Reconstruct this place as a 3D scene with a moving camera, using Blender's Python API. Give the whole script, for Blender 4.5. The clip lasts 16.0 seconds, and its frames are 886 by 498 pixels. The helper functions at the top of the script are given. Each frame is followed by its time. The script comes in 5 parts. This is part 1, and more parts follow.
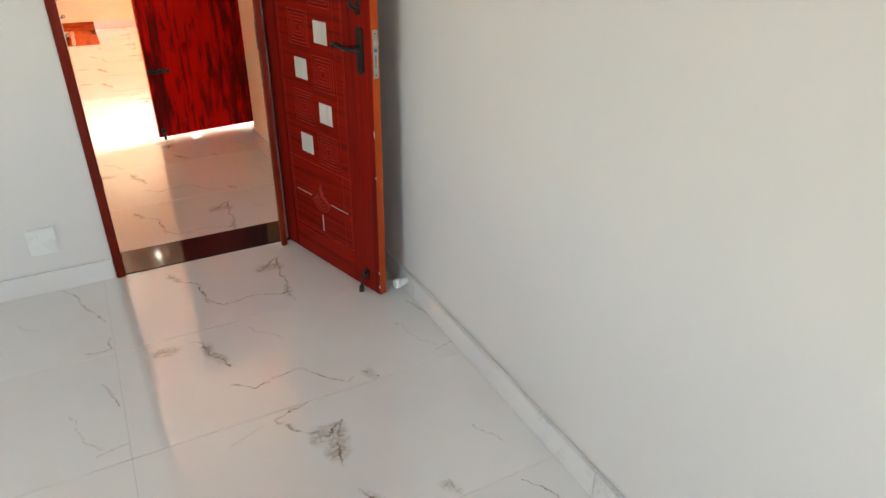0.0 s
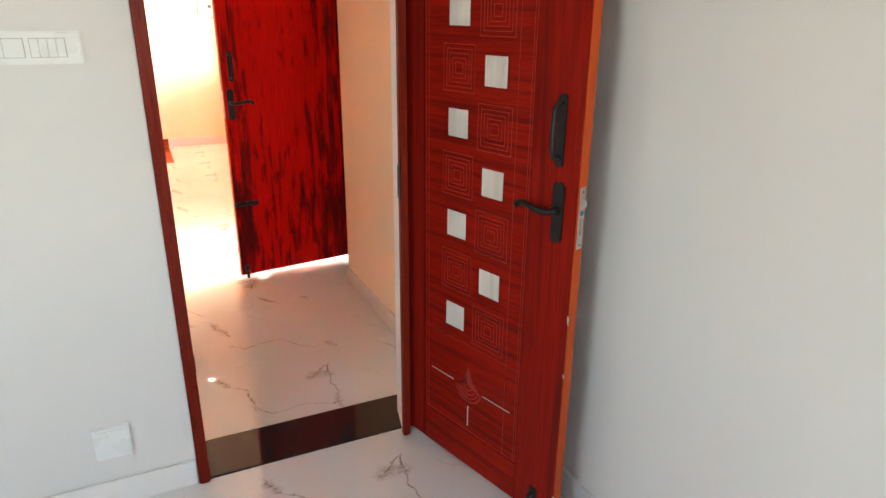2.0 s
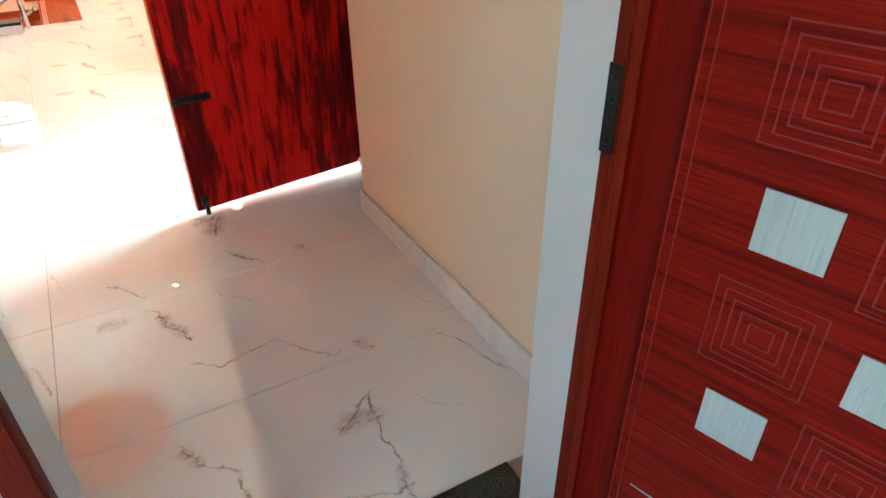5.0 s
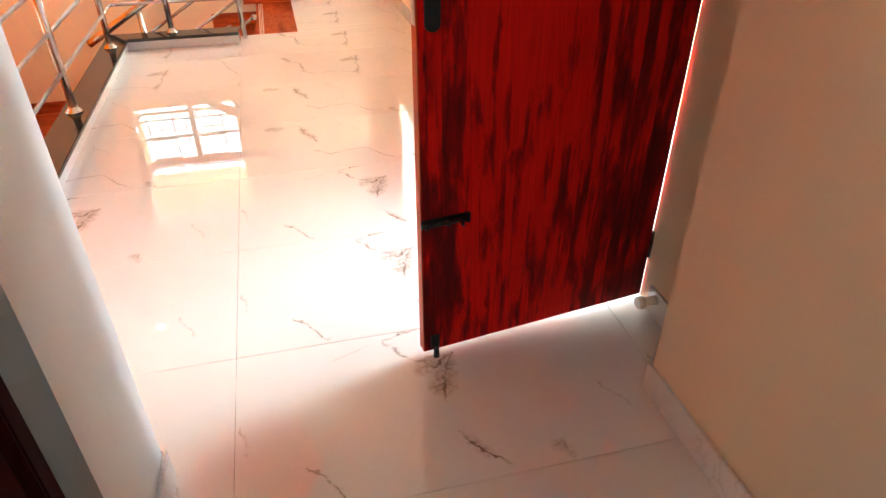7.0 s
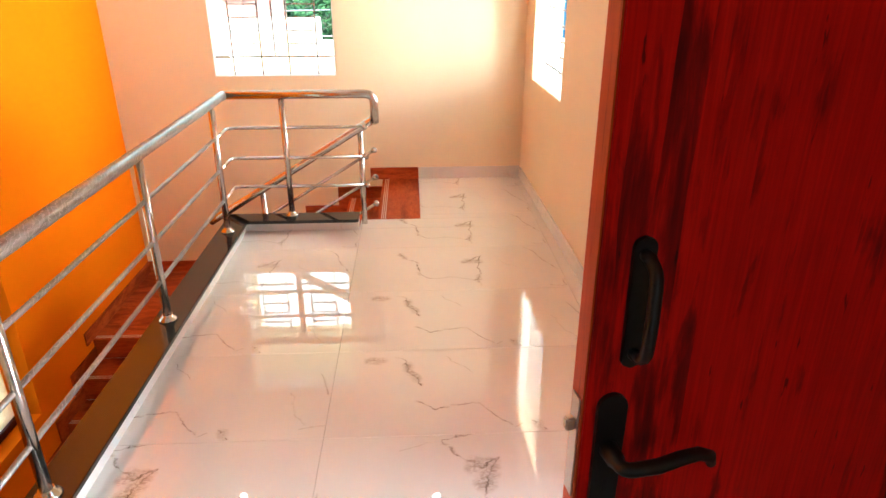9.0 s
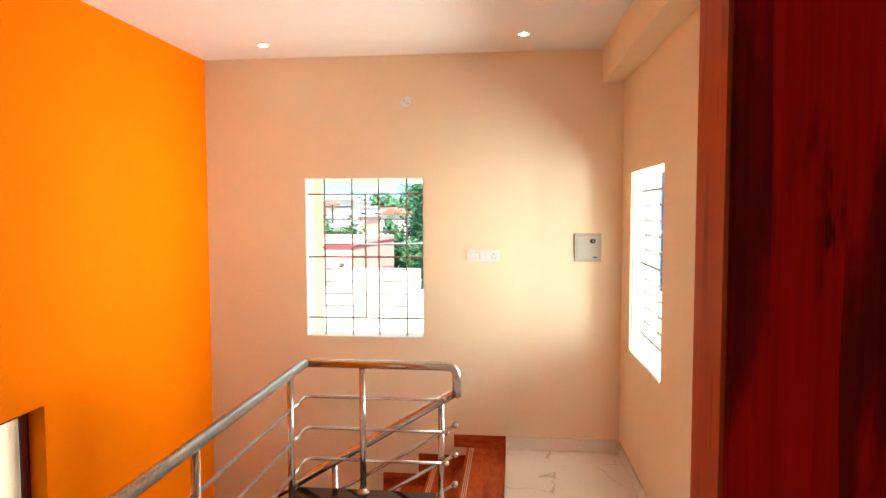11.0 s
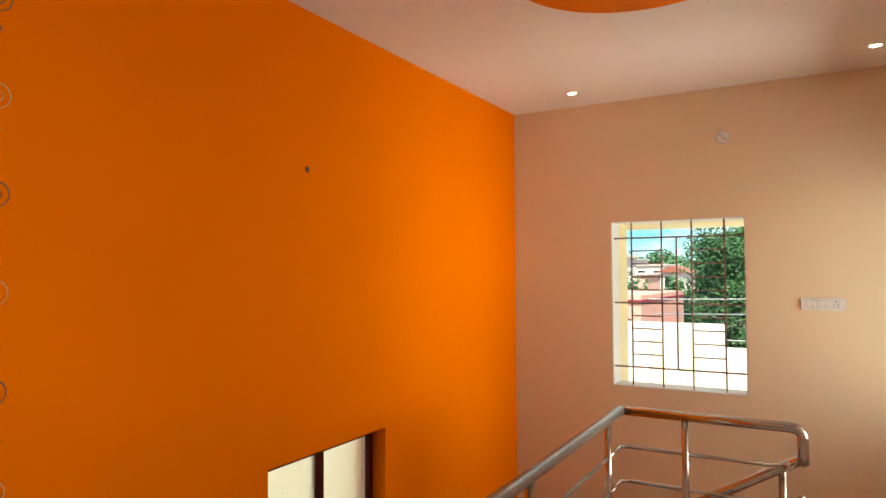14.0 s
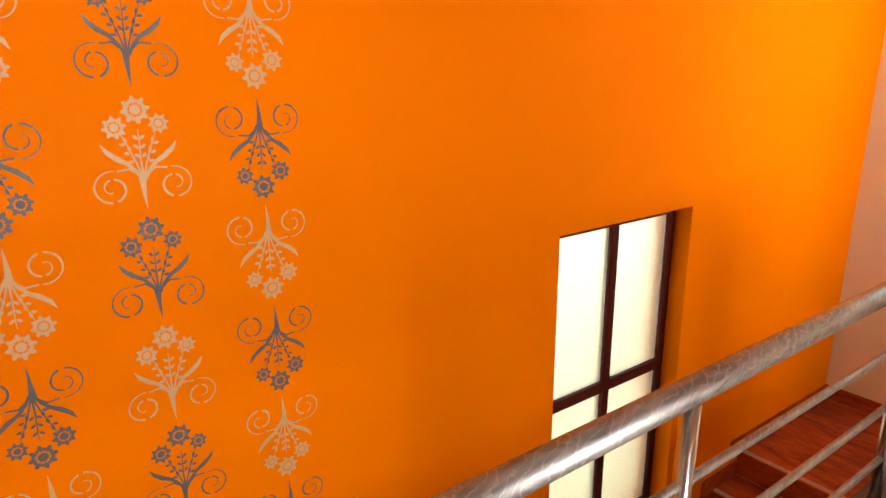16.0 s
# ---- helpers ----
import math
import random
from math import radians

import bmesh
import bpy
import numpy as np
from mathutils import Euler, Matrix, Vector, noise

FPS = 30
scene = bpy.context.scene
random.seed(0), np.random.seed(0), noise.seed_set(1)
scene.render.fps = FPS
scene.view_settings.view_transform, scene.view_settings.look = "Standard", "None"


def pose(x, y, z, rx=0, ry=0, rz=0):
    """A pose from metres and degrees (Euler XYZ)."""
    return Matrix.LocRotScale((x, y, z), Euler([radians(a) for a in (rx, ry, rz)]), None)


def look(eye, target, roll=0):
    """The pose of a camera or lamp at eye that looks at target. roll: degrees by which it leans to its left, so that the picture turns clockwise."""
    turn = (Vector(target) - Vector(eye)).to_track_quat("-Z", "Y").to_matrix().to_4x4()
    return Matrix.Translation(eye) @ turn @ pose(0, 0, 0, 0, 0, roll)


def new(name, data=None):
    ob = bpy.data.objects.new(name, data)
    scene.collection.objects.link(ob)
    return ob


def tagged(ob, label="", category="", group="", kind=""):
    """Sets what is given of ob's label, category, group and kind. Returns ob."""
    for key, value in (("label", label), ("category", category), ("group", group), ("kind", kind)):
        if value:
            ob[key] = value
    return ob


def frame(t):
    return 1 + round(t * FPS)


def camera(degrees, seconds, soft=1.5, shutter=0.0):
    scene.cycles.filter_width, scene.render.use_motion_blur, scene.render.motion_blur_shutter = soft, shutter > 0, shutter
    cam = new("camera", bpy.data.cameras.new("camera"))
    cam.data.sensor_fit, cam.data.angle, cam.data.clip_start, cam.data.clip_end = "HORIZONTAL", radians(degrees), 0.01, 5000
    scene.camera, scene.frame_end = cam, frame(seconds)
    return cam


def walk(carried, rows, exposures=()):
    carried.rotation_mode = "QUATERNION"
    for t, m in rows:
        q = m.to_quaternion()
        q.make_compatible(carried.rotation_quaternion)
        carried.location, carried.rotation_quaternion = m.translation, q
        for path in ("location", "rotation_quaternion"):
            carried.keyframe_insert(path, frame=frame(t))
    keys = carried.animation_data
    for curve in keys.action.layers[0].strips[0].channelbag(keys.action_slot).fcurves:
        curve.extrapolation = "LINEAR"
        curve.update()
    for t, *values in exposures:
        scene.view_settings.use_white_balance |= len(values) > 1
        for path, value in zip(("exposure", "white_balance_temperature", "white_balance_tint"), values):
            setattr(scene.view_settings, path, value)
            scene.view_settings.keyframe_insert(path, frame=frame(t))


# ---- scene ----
cam = camera(68.5, 16.0)
PATH = [
    (0, (0.526, 0.327, 1.57), (1.369, 1.861, 0.603), 1.0),
    (0.5, (0.525, 0.579, 1.621), (1.326, 2.217, 0.799), 1.0),
    (1, (0.434, 0.793, 1.618), (1.225, 2.489, 0.913), 0.7),
    (1.5, (0.378, 0.992, 1.585), (1.167, 2.695, 0.895), 0.7),
    (2, (0.418, 1.208, 1.561), (1.215, 2.908, 0.874), 0.5),
    (2.5, (0.459, 1.45, 1.522), (1.262, 3.144, 0.825), 0.4),
    (3, (0.461, 1.719, 1.513), (1.276, 3.392, 0.782), 0.0),
    (5.3, (0.657, 2.79, 1.311), (1.445, 4.235, 0.175), -0.8),
    (5.5, (0.66, 2.89, 1.316), (1.423, 4.343, 0.174), -0.5),
    (6, (0.627, 3.148, 1.314), (1.28, 4.652, 0.169), -0.5),
    (6.5, (0.574, 3.394, 1.339), (1.124, 4.947, 0.206), -0.4),
    (7, (0.578, 3.653, 1.377), (0.978, 5.26, 0.255), -0.1),
    (7.5, (0.585, 3.896, 1.396), (0.823, 5.55, 0.297), 0.1),
    (8, (0.565, 4.135, 1.465), (0.747, 5.818, 0.399), 0.3),
    (8.5, (0.624, 4.307, 1.537), (0.783, 6.044, 0.559), -0.0),
    (9, (0.673, 4.433, 1.611), (0.761, 6.266, 0.816), -0.1),
    (9.5, (0.668, 4.562, 1.644), (0.646, 6.463, 1.023), 0.2),
    (9.7, (0.667, 4.616, 1.674), (0.617, 6.536, 1.116), 0.1),
    (11.8, (0.821, 4.752, 1.841), (0.351, 6.695, 1.897), -0.3),
    (12, (0.797, 4.737, 1.835), (0.229, 6.653, 1.911), -0.4),
    (12.5, (0.742, 4.726, 1.836), (-0.07, 6.55, 1.956), -0.4),
    (13, (0.668, 4.707, 1.826), (-0.273, 6.466, 1.958), -0.3),
    (13.5, (0.588, 4.713, 1.782), (-0.396, 6.45, 1.913), -0.1),
    (14, (0.517, 4.734, 1.706), (-0.478, 6.468, 1.772), -0.3),
    (14.5, (0.448, 4.825, 1.616), (-0.576, 6.535, 1.456), -0.6),
    (15, (0.378, 4.918, 1.556), (-0.776, 6.51, 1.194), -0.6),
    (15.5, (0.275, 4.984, 1.53), (-1.082, 6.375, 1.059), -0.3),
    (16, (0.129, 5.014, 1.489), (-1.42, 6.154, 0.941), -0.5),
]
EXPOSURES = [(0.0, 2.9, 7200, 10), (1.5, 3.1, 7100, 10), (2.5, 3.1, 6800, 10), (3.0, 3.1, 6700, 10), (5.3, 3.05, 5000, -16), (5.5, 3.0, 5100, -14), (6.0, 2.75, 6200, 5), (6.5, 2.5, 6300, 6), (7.0, 2.45, 6000, 0), (7.5, 2.15, 5700, -4), (8.0, 2.15, 5800, -3), (9.0, 2.08, 5900, -3), (9.5, 1.75, 6100, 0), (12.0, 1.4, 6400, 2), (12.5, 0.72, 6900, 7), (13.5, 0.66, 7100, 7), (14.5, 0.68, 7200, 7), (15.0, 0.7, 7200, 7), (15.5, 0.92, 7000, 6), (16.0, 1.55, 6600, 4)]
walk(cam, [(t, look(eye, target, roll)) for t, eye, target, roll in PATH], EXPOSURES)

# ---- world, sun, lights ----
world = bpy.data.worlds.new("sky")
scene.world = world
world.use_nodes = True
wn, wl = world.node_tree.nodes, world.node_tree.links
wn.clear()
sky = wn.new("ShaderNodeTexSky")
sky.sky_type = "NISHITA"
sky.sun_disc = False
sky.sun_elevation, sky.sun_rotation = radians(52), radians(154)
sky.air_density, sky.dust_density, sky.ozone_density = 1.0, 0.3, 2.5
bg = wn.new("ShaderNodeBackground")
bg.inputs["Strength"].default_value = 0.15
wo = wn.new("ShaderNodeOutputWorld")
wl.new(sky.outputs[0], bg.inputs[0])
wl.new(bg.outputs[0], wo.inputs[0])

sun = new("sun", bpy.data.lights.new("sun", "SUN"))
sun.data.energy, sun.data.angle, sun.data.color = 5.0, radians(0.5), (1.0, 0.95, 0.87)
sun.matrix_world = look((0, 0, 0), (-0.34, 0.70, -1.0))


def area_light(name, eye, target, w, h, power, colour=(1, 1, 1)):
    la = bpy.data.lights.new(name, "AREA")
    la.shape, la.size, la.size_y, la.energy, la.color = "RECTANGLE", w, h, power, colour
    ob = new(name, la)
    ob.matrix_world = look(eye, target)
    return ob


# daylight in the openings that lie out of sight, and behind the frosted glass
area_light("daylight_balcony_door", (4.2, 5.75, 0.95), (-1.5, 5.95, 1.7), 2.2, 2.3, 145, (0.97, 0.99, 1.0))
area_light("daylight_room_window", (-2.28, 0.6, 1.5), (1.5, 0.9, 1.0), 1.5, 1.3, 3.3, (0.89, 0.98, 1.0))
# added fill lamp in an assumed back opening, brightens the corridor and door
area_light("fill_back_opening", (0.55, -2.52, 1.55), (0.75, 3.0, 1.2), 1.5, 1.2, 2.35, (0.90, 0.985, 0.98))
area_light("daylight_frosted_window", (-1.90, 7.33, -0.03), (0.0, 7.33, -0.03), 1.3, 2.1, 2.6, (0.93, 1.0, 0.70))
area_light("daylight_window_east", (3.60, 9.03, 1.22), (-1.6, 8.4, 1.65), 1.75, 2.2, 250, (1.0, 0.99, 0.91))

# ---- materials ----


def material(name):
    m = bpy.data.materials.new(name)
    m.use_nodes = True
    nt = m.node_tree
    return m, nt.nodes, nt.links, nt.nodes["Principled BSDF"]


def coords(n, l, scale=(1, 1, 1), space="Object"):
    tc, mp = n.new("ShaderNodeTexCoord"), n.new("ShaderNodeMapping")
    mp.inputs["Scale"].default_value = scale
    l.new(tc.outputs[space], mp.inputs[0])
    return mp.outputs[0]


def noise_tex(n, l, vec, scale, detail=4.0, rough=0.55, distort=0.0):
    t = n.new("ShaderNodeTexNoise")
    t.inputs["Scale"].default_value, t.inputs["Detail"].default_value = scale, detail
    t.inputs["Roughness"].default_value, t.inputs["Distortion"].default_value = rough, distort
    l.new(vec, t.inputs["Vector"])
    return t.outputs["Fac"]


def ramp(n, l, fac, stops):
    r = n.new("ShaderNodeValToRGB")
    els = r.color_ramp.elements
    while len(els) < len(stops):
        els.new(0.5)
    for e, (p, c) in zip(els, stops):
        e.position, e.color = p, (*c, 1) if len(c) == 3 else c
    l.new(fac, r.inputs[0])
    return r.outputs["Color"]


def mix(n, l, fac, a, b, kind="MIX"):
    x = n.new("ShaderNodeMix")
    x.data_type, x.blend_type = "RGBA", kind
    for sock, v in ((x.inputs["Factor"], fac), (x.inputs["A"], a), (x.inputs["B"], b)):
        if isinstance(v, (int, float)):
            sock.default_value = v
        elif isinstance(v, tuple):
            sock.default_value = (*v, 1)
        else:
            l.new(v, sock)
    return x.outputs["Result"]


def maths(n, l, op, a, b=0.0):
    x = n.new("ShaderNodeMath")
    x.operation = op
    for sock, v in zip(x.inputs, (a, b)):
        if isinstance(v, (int, float)):
            sock.default_value = v
        else:
            l.new(v, sock)
    return x.outputs[0]


def bump(n, l, b, height, strength, distance=0.002):
    x = n.new("ShaderNodeBump")
    x.inputs["Strength"].default_value, x.inputs["Distance"].default_value = strength, distance
    l.new(height, x.inputs["Height"])
    l.new(x.outputs[0], b.inputs["Normal"])


def paint(name, colour, rough=0.6, var=0.05, peel=0.25, sheen=0.3):
    """Emulsion paint: faint roller patches and a fine peel."""
    m, n, l, b = material(name)
    v = coords(n, l)
    dark = tuple(c * (1 - var) for c in colour)
    col = ramp(n, l, noise_tex(n, l, v, 1.3, 3), [(0.3, dark), (0.7, colour)])
    col2 = mix(n, l, ramp(n, l, noise_tex(n, l, v, 9, 5), [(0.35, (0, 0, 0)), (0.75, (0.5, 0.5, 0.5))]), col, tuple(c * (1 - var * 0.7) for c in colour))
    l.new(col2, b.inputs["Base Color"])
    b.inputs["Specular IOR Level"].default_value = sheen
    l.new(ramp(n, l, noise_tex(n, l, v, 4, 3), [(0.2, (rough - 0.08,) * 3), (0.8, (rough + 0.08,) * 3)]), b.inputs["Roughness"])
    bump(n, l, b, noise_tex(n, l, v, 160, 3), peel, 0.0012)
    return m


def plain(name, colour, rough=0.4, metal=0.0, var=0.08, scale=30, bumps=0.05):
    m, n, l, b = material(name)
    v = coords(n, l)
    f = noise_tex(n, l, v, scale, 4)
    l.new(ramp(n, l, f, [(0.3, tuple(c * (1 - var) for c in colour)), (0.7, colour)]), b.inputs["Base Color"])
    b.inputs["Metallic"].default_value = metal
    l.new(ramp(n, l, noise_tex(n, l, v, scale * 0.4, 4), [(0.3, (rough * 0.8,) * 3), (0.7, (min(1, rough * 1.2),) * 3)]), b.inputs["Roughness"])
    if bumps:
        bump(n, l, b, noise_tex(n, l, v, scale * 4, 3), bumps, 0.001)
    return m


def wood(name, light, mid, dark, stretch=(60, 60, 2.2), rough=0.35, bold=0.5, coat=0.25):
    """Grained veneer: fine streaks along the long axis and broader dark figures."""
    m, n, l, b = material(name)
    v = coords(n, l, stretch)
    fine = noise_tex(n, l, v, 1.6, 6, 0.65, 0.4)
    v2 = coords(n, l, tuple(s * 0.22 for s in stretch))
    broad = noise_tex(n, l, v2, 1.0, 5, 0.6, 0.8)
    col = ramp(n, l, fine, [(0.28, mid), (0.62, light)])
    mask = ramp(n, l, broad, [(0.5 - 0.05 * bold, (0, 0, 0)), (0.62, (bold, bold, bold))])
    col = mix(n, l, mask, col, dark)
    pores = ramp(n, l, noise_tex(n, l, coords(n, l, tuple(s * 3 for s in stretch)), 1.2, 3), [(0.60, (0, 0, 0)), (0.68, (0.55, 0.55, 0.55))])
    col = mix(n, l, pores, col, dark)
    l.new(col, b.inputs["Base Color"])
    l.new(ramp(n, l, broad, [(0.3, (rough * 0.85,) * 3), (0.7, (rough * 1.25,) * 3)]), b.inputs["Roughness"])
    b.inputs["Coat Weight"].default_value, b.inputs["Coat Roughness"].default_value = coat * 0.3, 0.2
    b.inputs["Specular IOR Level"].default_value = 0.07
    bump(n, l, b, fine, 0.15, 0.0006)
    return m


def marble(name, gloss, veins=1.0):
    """Polished white porcelain with sparse grey-brown veins, printed alike on each tile."""
    m, n, l, b = material(name)
    v = coords(n, l)
    warp = n.new("ShaderNodeMapping")
    warp.inputs["Rotation"].default_value = (0, 0, radians(33))
    warp.inputs["Scale"].default_value = (0.75, 1.9, 1.0)
    l.new(v, warp.inputs[0])
    w = warp.outputs[0]
    f = noise_tex(n, l, w, 1.8, 9, 0.60, 0.15)
    ridge = maths(n, l, "ABSOLUTE", maths(n, l, "SUBTRACT", f, 0.5))
    g = noise_tex(n, l, w, 4.0, 8, 0.62, 0.3)
    ridge2 = maths(n, l, "ABSOLUTE", maths(n, l, "SUBTRACT", g, 0.52))
    where = ramp(n, l, noise_tex(n, l, w, 1.9, 2, 0.5, 0.0), [(0.50, (0, 0, 0)), (0.60, (veins,) * 3)])
    core = ramp(n, l, noise_tex(n, l, w, 2.6, 3, 0.5, 0.2), [(0.56, (0, 0, 0)), (0.63, (veins,) * 3)])
    thin = ramp(n, l, ridge, [(0.0, (0.9, 0.9, 0.9)), (0.004, (0.65, 0.65, 0.65)), (0.011, (0, 0, 0))])
    web = ramp(n, l, ridge2, [(0.0, (0.75, 0.75, 0.75)), (0.007, (0.5, 0.5, 0.5)), (0.018, (0, 0, 0))])
    patch = ramp(n, l, noise_tex(n, l, w, 15.0, 6, 0.7, 0.5), [(0.48, (0, 0, 0)), (0.68, (0.55, 0.55, 0.55))])
    base = ramp(n, l, noise_tex(n, l, v, 1.7, 3), [(0.3, (0.72, 0.71, 0.69)), (0.7, (0.77, 0.76, 0.74))])
    a = mix(n, l, mix(n, l, 1.0, core, patch, "MULTIPLY"), base, (0.36, 0.32, 0.28))
    a = mix(n, l, mix(n, l, 1.0, web, core, "MULTIPLY"), a, (0.20, 0.155, 0.12))
    c = mix(n, l, mix(n, l, 1.0, thin, where, "MULTIPLY"), a, (0.17, 0.135, 0.105))
    l.new(c, b.inputs["Base Color"])
    b.inputs["Roughness"].default_value = gloss
    b.inputs["IOR"].default_value = 2.5
    l.new(ramp(n, l, noise_tex(n, l, v, 6, 4), [(0.3, (gloss,) * 3), (0.8, (gloss + 0.02,) * 3)]), b.inputs["Roughness"])
    bump(n, l, b, noise_tex(n, l, v, 7, 2), 0.03, 0.004)
    return m


def strokes_field(n, l, vec, strokes):
    """The strongest nearness (0 to 1) to any of the strokes; a stroke is (half width, weight, points in tile lengths)."""
    best = None
    for half, weight, pts in strokes:
        for a, b in zip(pts, pts[1:]):
            A, B = Vector((a[0], a[1] * 0.6, 0)), Vector((b[0], b[1] * 0.6, 0))
            ba = B - A
            def vm(op, p, q):
                x = n.new("ShaderNodeVectorMath")
                x.operation = op
                for sock, v in zip(x.inputs, (p, q)):
                    if isinstance(v, Vector):
                        sock.default_value = v
                    elif v is not None:
                        l.new(v, sock)
                return x
            pa = vm("SUBTRACT", vec, A).outputs[0]
            along = maths(n, l, "MULTIPLY", vm("DOT_PRODUCT", pa, ba).outputs["Value"], 1 / ba.length_squared)
            along = maths(n, l, "MINIMUM", maths(n, l, "MAXIMUM", along, 0.0), 1.0)
            sc = n.new("ShaderNodeVectorMath")
            sc.operation = "SCALE"
            sc.inputs[0].default_value = ba
            l.new(along, sc.inputs["Scale"])
            far = vm("LENGTH", vm("SUBTRACT", pa, sc.outputs[0]).outputs[0], None).outputs["Value"]
            near = maths(n, l, "MULTIPLY", maths(n, l, "MAXIMUM", maths(n, l, "SUBTRACT", 1.0, maths(n, l, "MULTIPLY", far, 1 / half)), 0.0), weight)
            best = near if best is None else maths(n, l, "MAXIMUM", best, near)
    return best


def marble_print(name, veins, clouds):
    """Polished white porcelain printed with a few broken grey-brown veins and smoky patches, alike on each tile of one print."""
    m, n, l, b = material(name)
    v = coords(n, l)

    def wobble(vec, scale, amount):
        t = n.new("ShaderNodeTexNoise")
        t.inputs["Scale"].default_value, t.inputs["Detail"].default_value, t.inputs["Roughness"].default_value = scale, 6, 0.62
        l.new(v, t.inputs["Vector"])
        c, sc, ad = n.new("ShaderNodeVectorMath"), n.new("ShaderNodeVectorMath"), n.new("ShaderNodeVectorMath")
        c.operation, sc.operation, ad.operation = "SUBTRACT", "SCALE", "ADD"
        l.new(t.outputs["Color"], c.inputs[0])
        c.inputs[1].default_value = (0.5, 0.5, 0.5)
        l.new(c.outputs[0], sc.inputs[0])
        sc.inputs["Scale"].default_value = amount
        l.new(vec, ad.inputs[0])
        l.new(sc.outputs[0], ad.inputs[1])
        flat = n.new("ShaderNodeVectorMath")
        flat.operation = "MULTIPLY"
        flat.inputs[1].default_value = (1, 1, 0)
        l.new(ad.outputs[0], flat.inputs[0])
        return flat.outputs[0]
    w = wobble(v, 13, 0.075)
    near = strokes_field(n, l, w, veins)
    fog = strokes_field(n, l, w, clouds)
    broken = ramp(n, l, noise_tex(n, l, v, 16, 5, 0.6), [(0.40, (0.06,) * 3), (0.60, (1, 1, 1))])
    streak = noise_tex(n, l, coords(n, l, (38, 75, 1)), 1.0, 6, 0.7, 1.0)
    line = ramp(n, l, near, [(0.62, (0, 0, 0)), (0.86, (0.85,) * 3)])
    halo = ramp(n, l, near, [(0.10, (0, 0, 0)), (0.85, (0.55,) * 3)])
    smoke = mix(n, l, 1.0, ramp(n, l, fog, [(0.0, (0, 0, 0)), (0.65, (0.85,) * 3)]), ramp(n, l, streak, [(0.38, (0.12,) * 3), (0.62, (1, 1, 1))]), "MULTIPLY")
    base = ramp(n, l, noise_tex(n, l, v, 1.7, 3), [(0.3, (0.71, 0.70, 0.68)), (0.7, (0.76, 0.75, 0.73))])
    c = mix(n, l, mix(n, l, 1.0, halo, ramp(n, l, streak, [(0.42, (0, 0, 0)), (0.6, (1, 1, 1))]), "MULTIPLY"), base, (0.42, 0.36, 0.30))
    c = mix(n, l, smoke, c, (0.33, 0.275, 0.22))
    c = mix(n, l, mix(n, l, 1.0, line, broken, "MULTIPLY"), c, (0.15, 0.115, 0.085))
    l.new(c, b.inputs["Base Color"])
    b.inputs["IOR"].default_value = 2.1
    l.new(ramp(n, l, noise_tex(n, l, v, 6, 4), [(0.3, (0.006,) * 3), (0.8, (0.014,) * 3)]), b.inputs["Roughness"])
    bump(n, l, b, noise_tex(n, l, v, 9, 2), 0.05, 0.002)
    return m


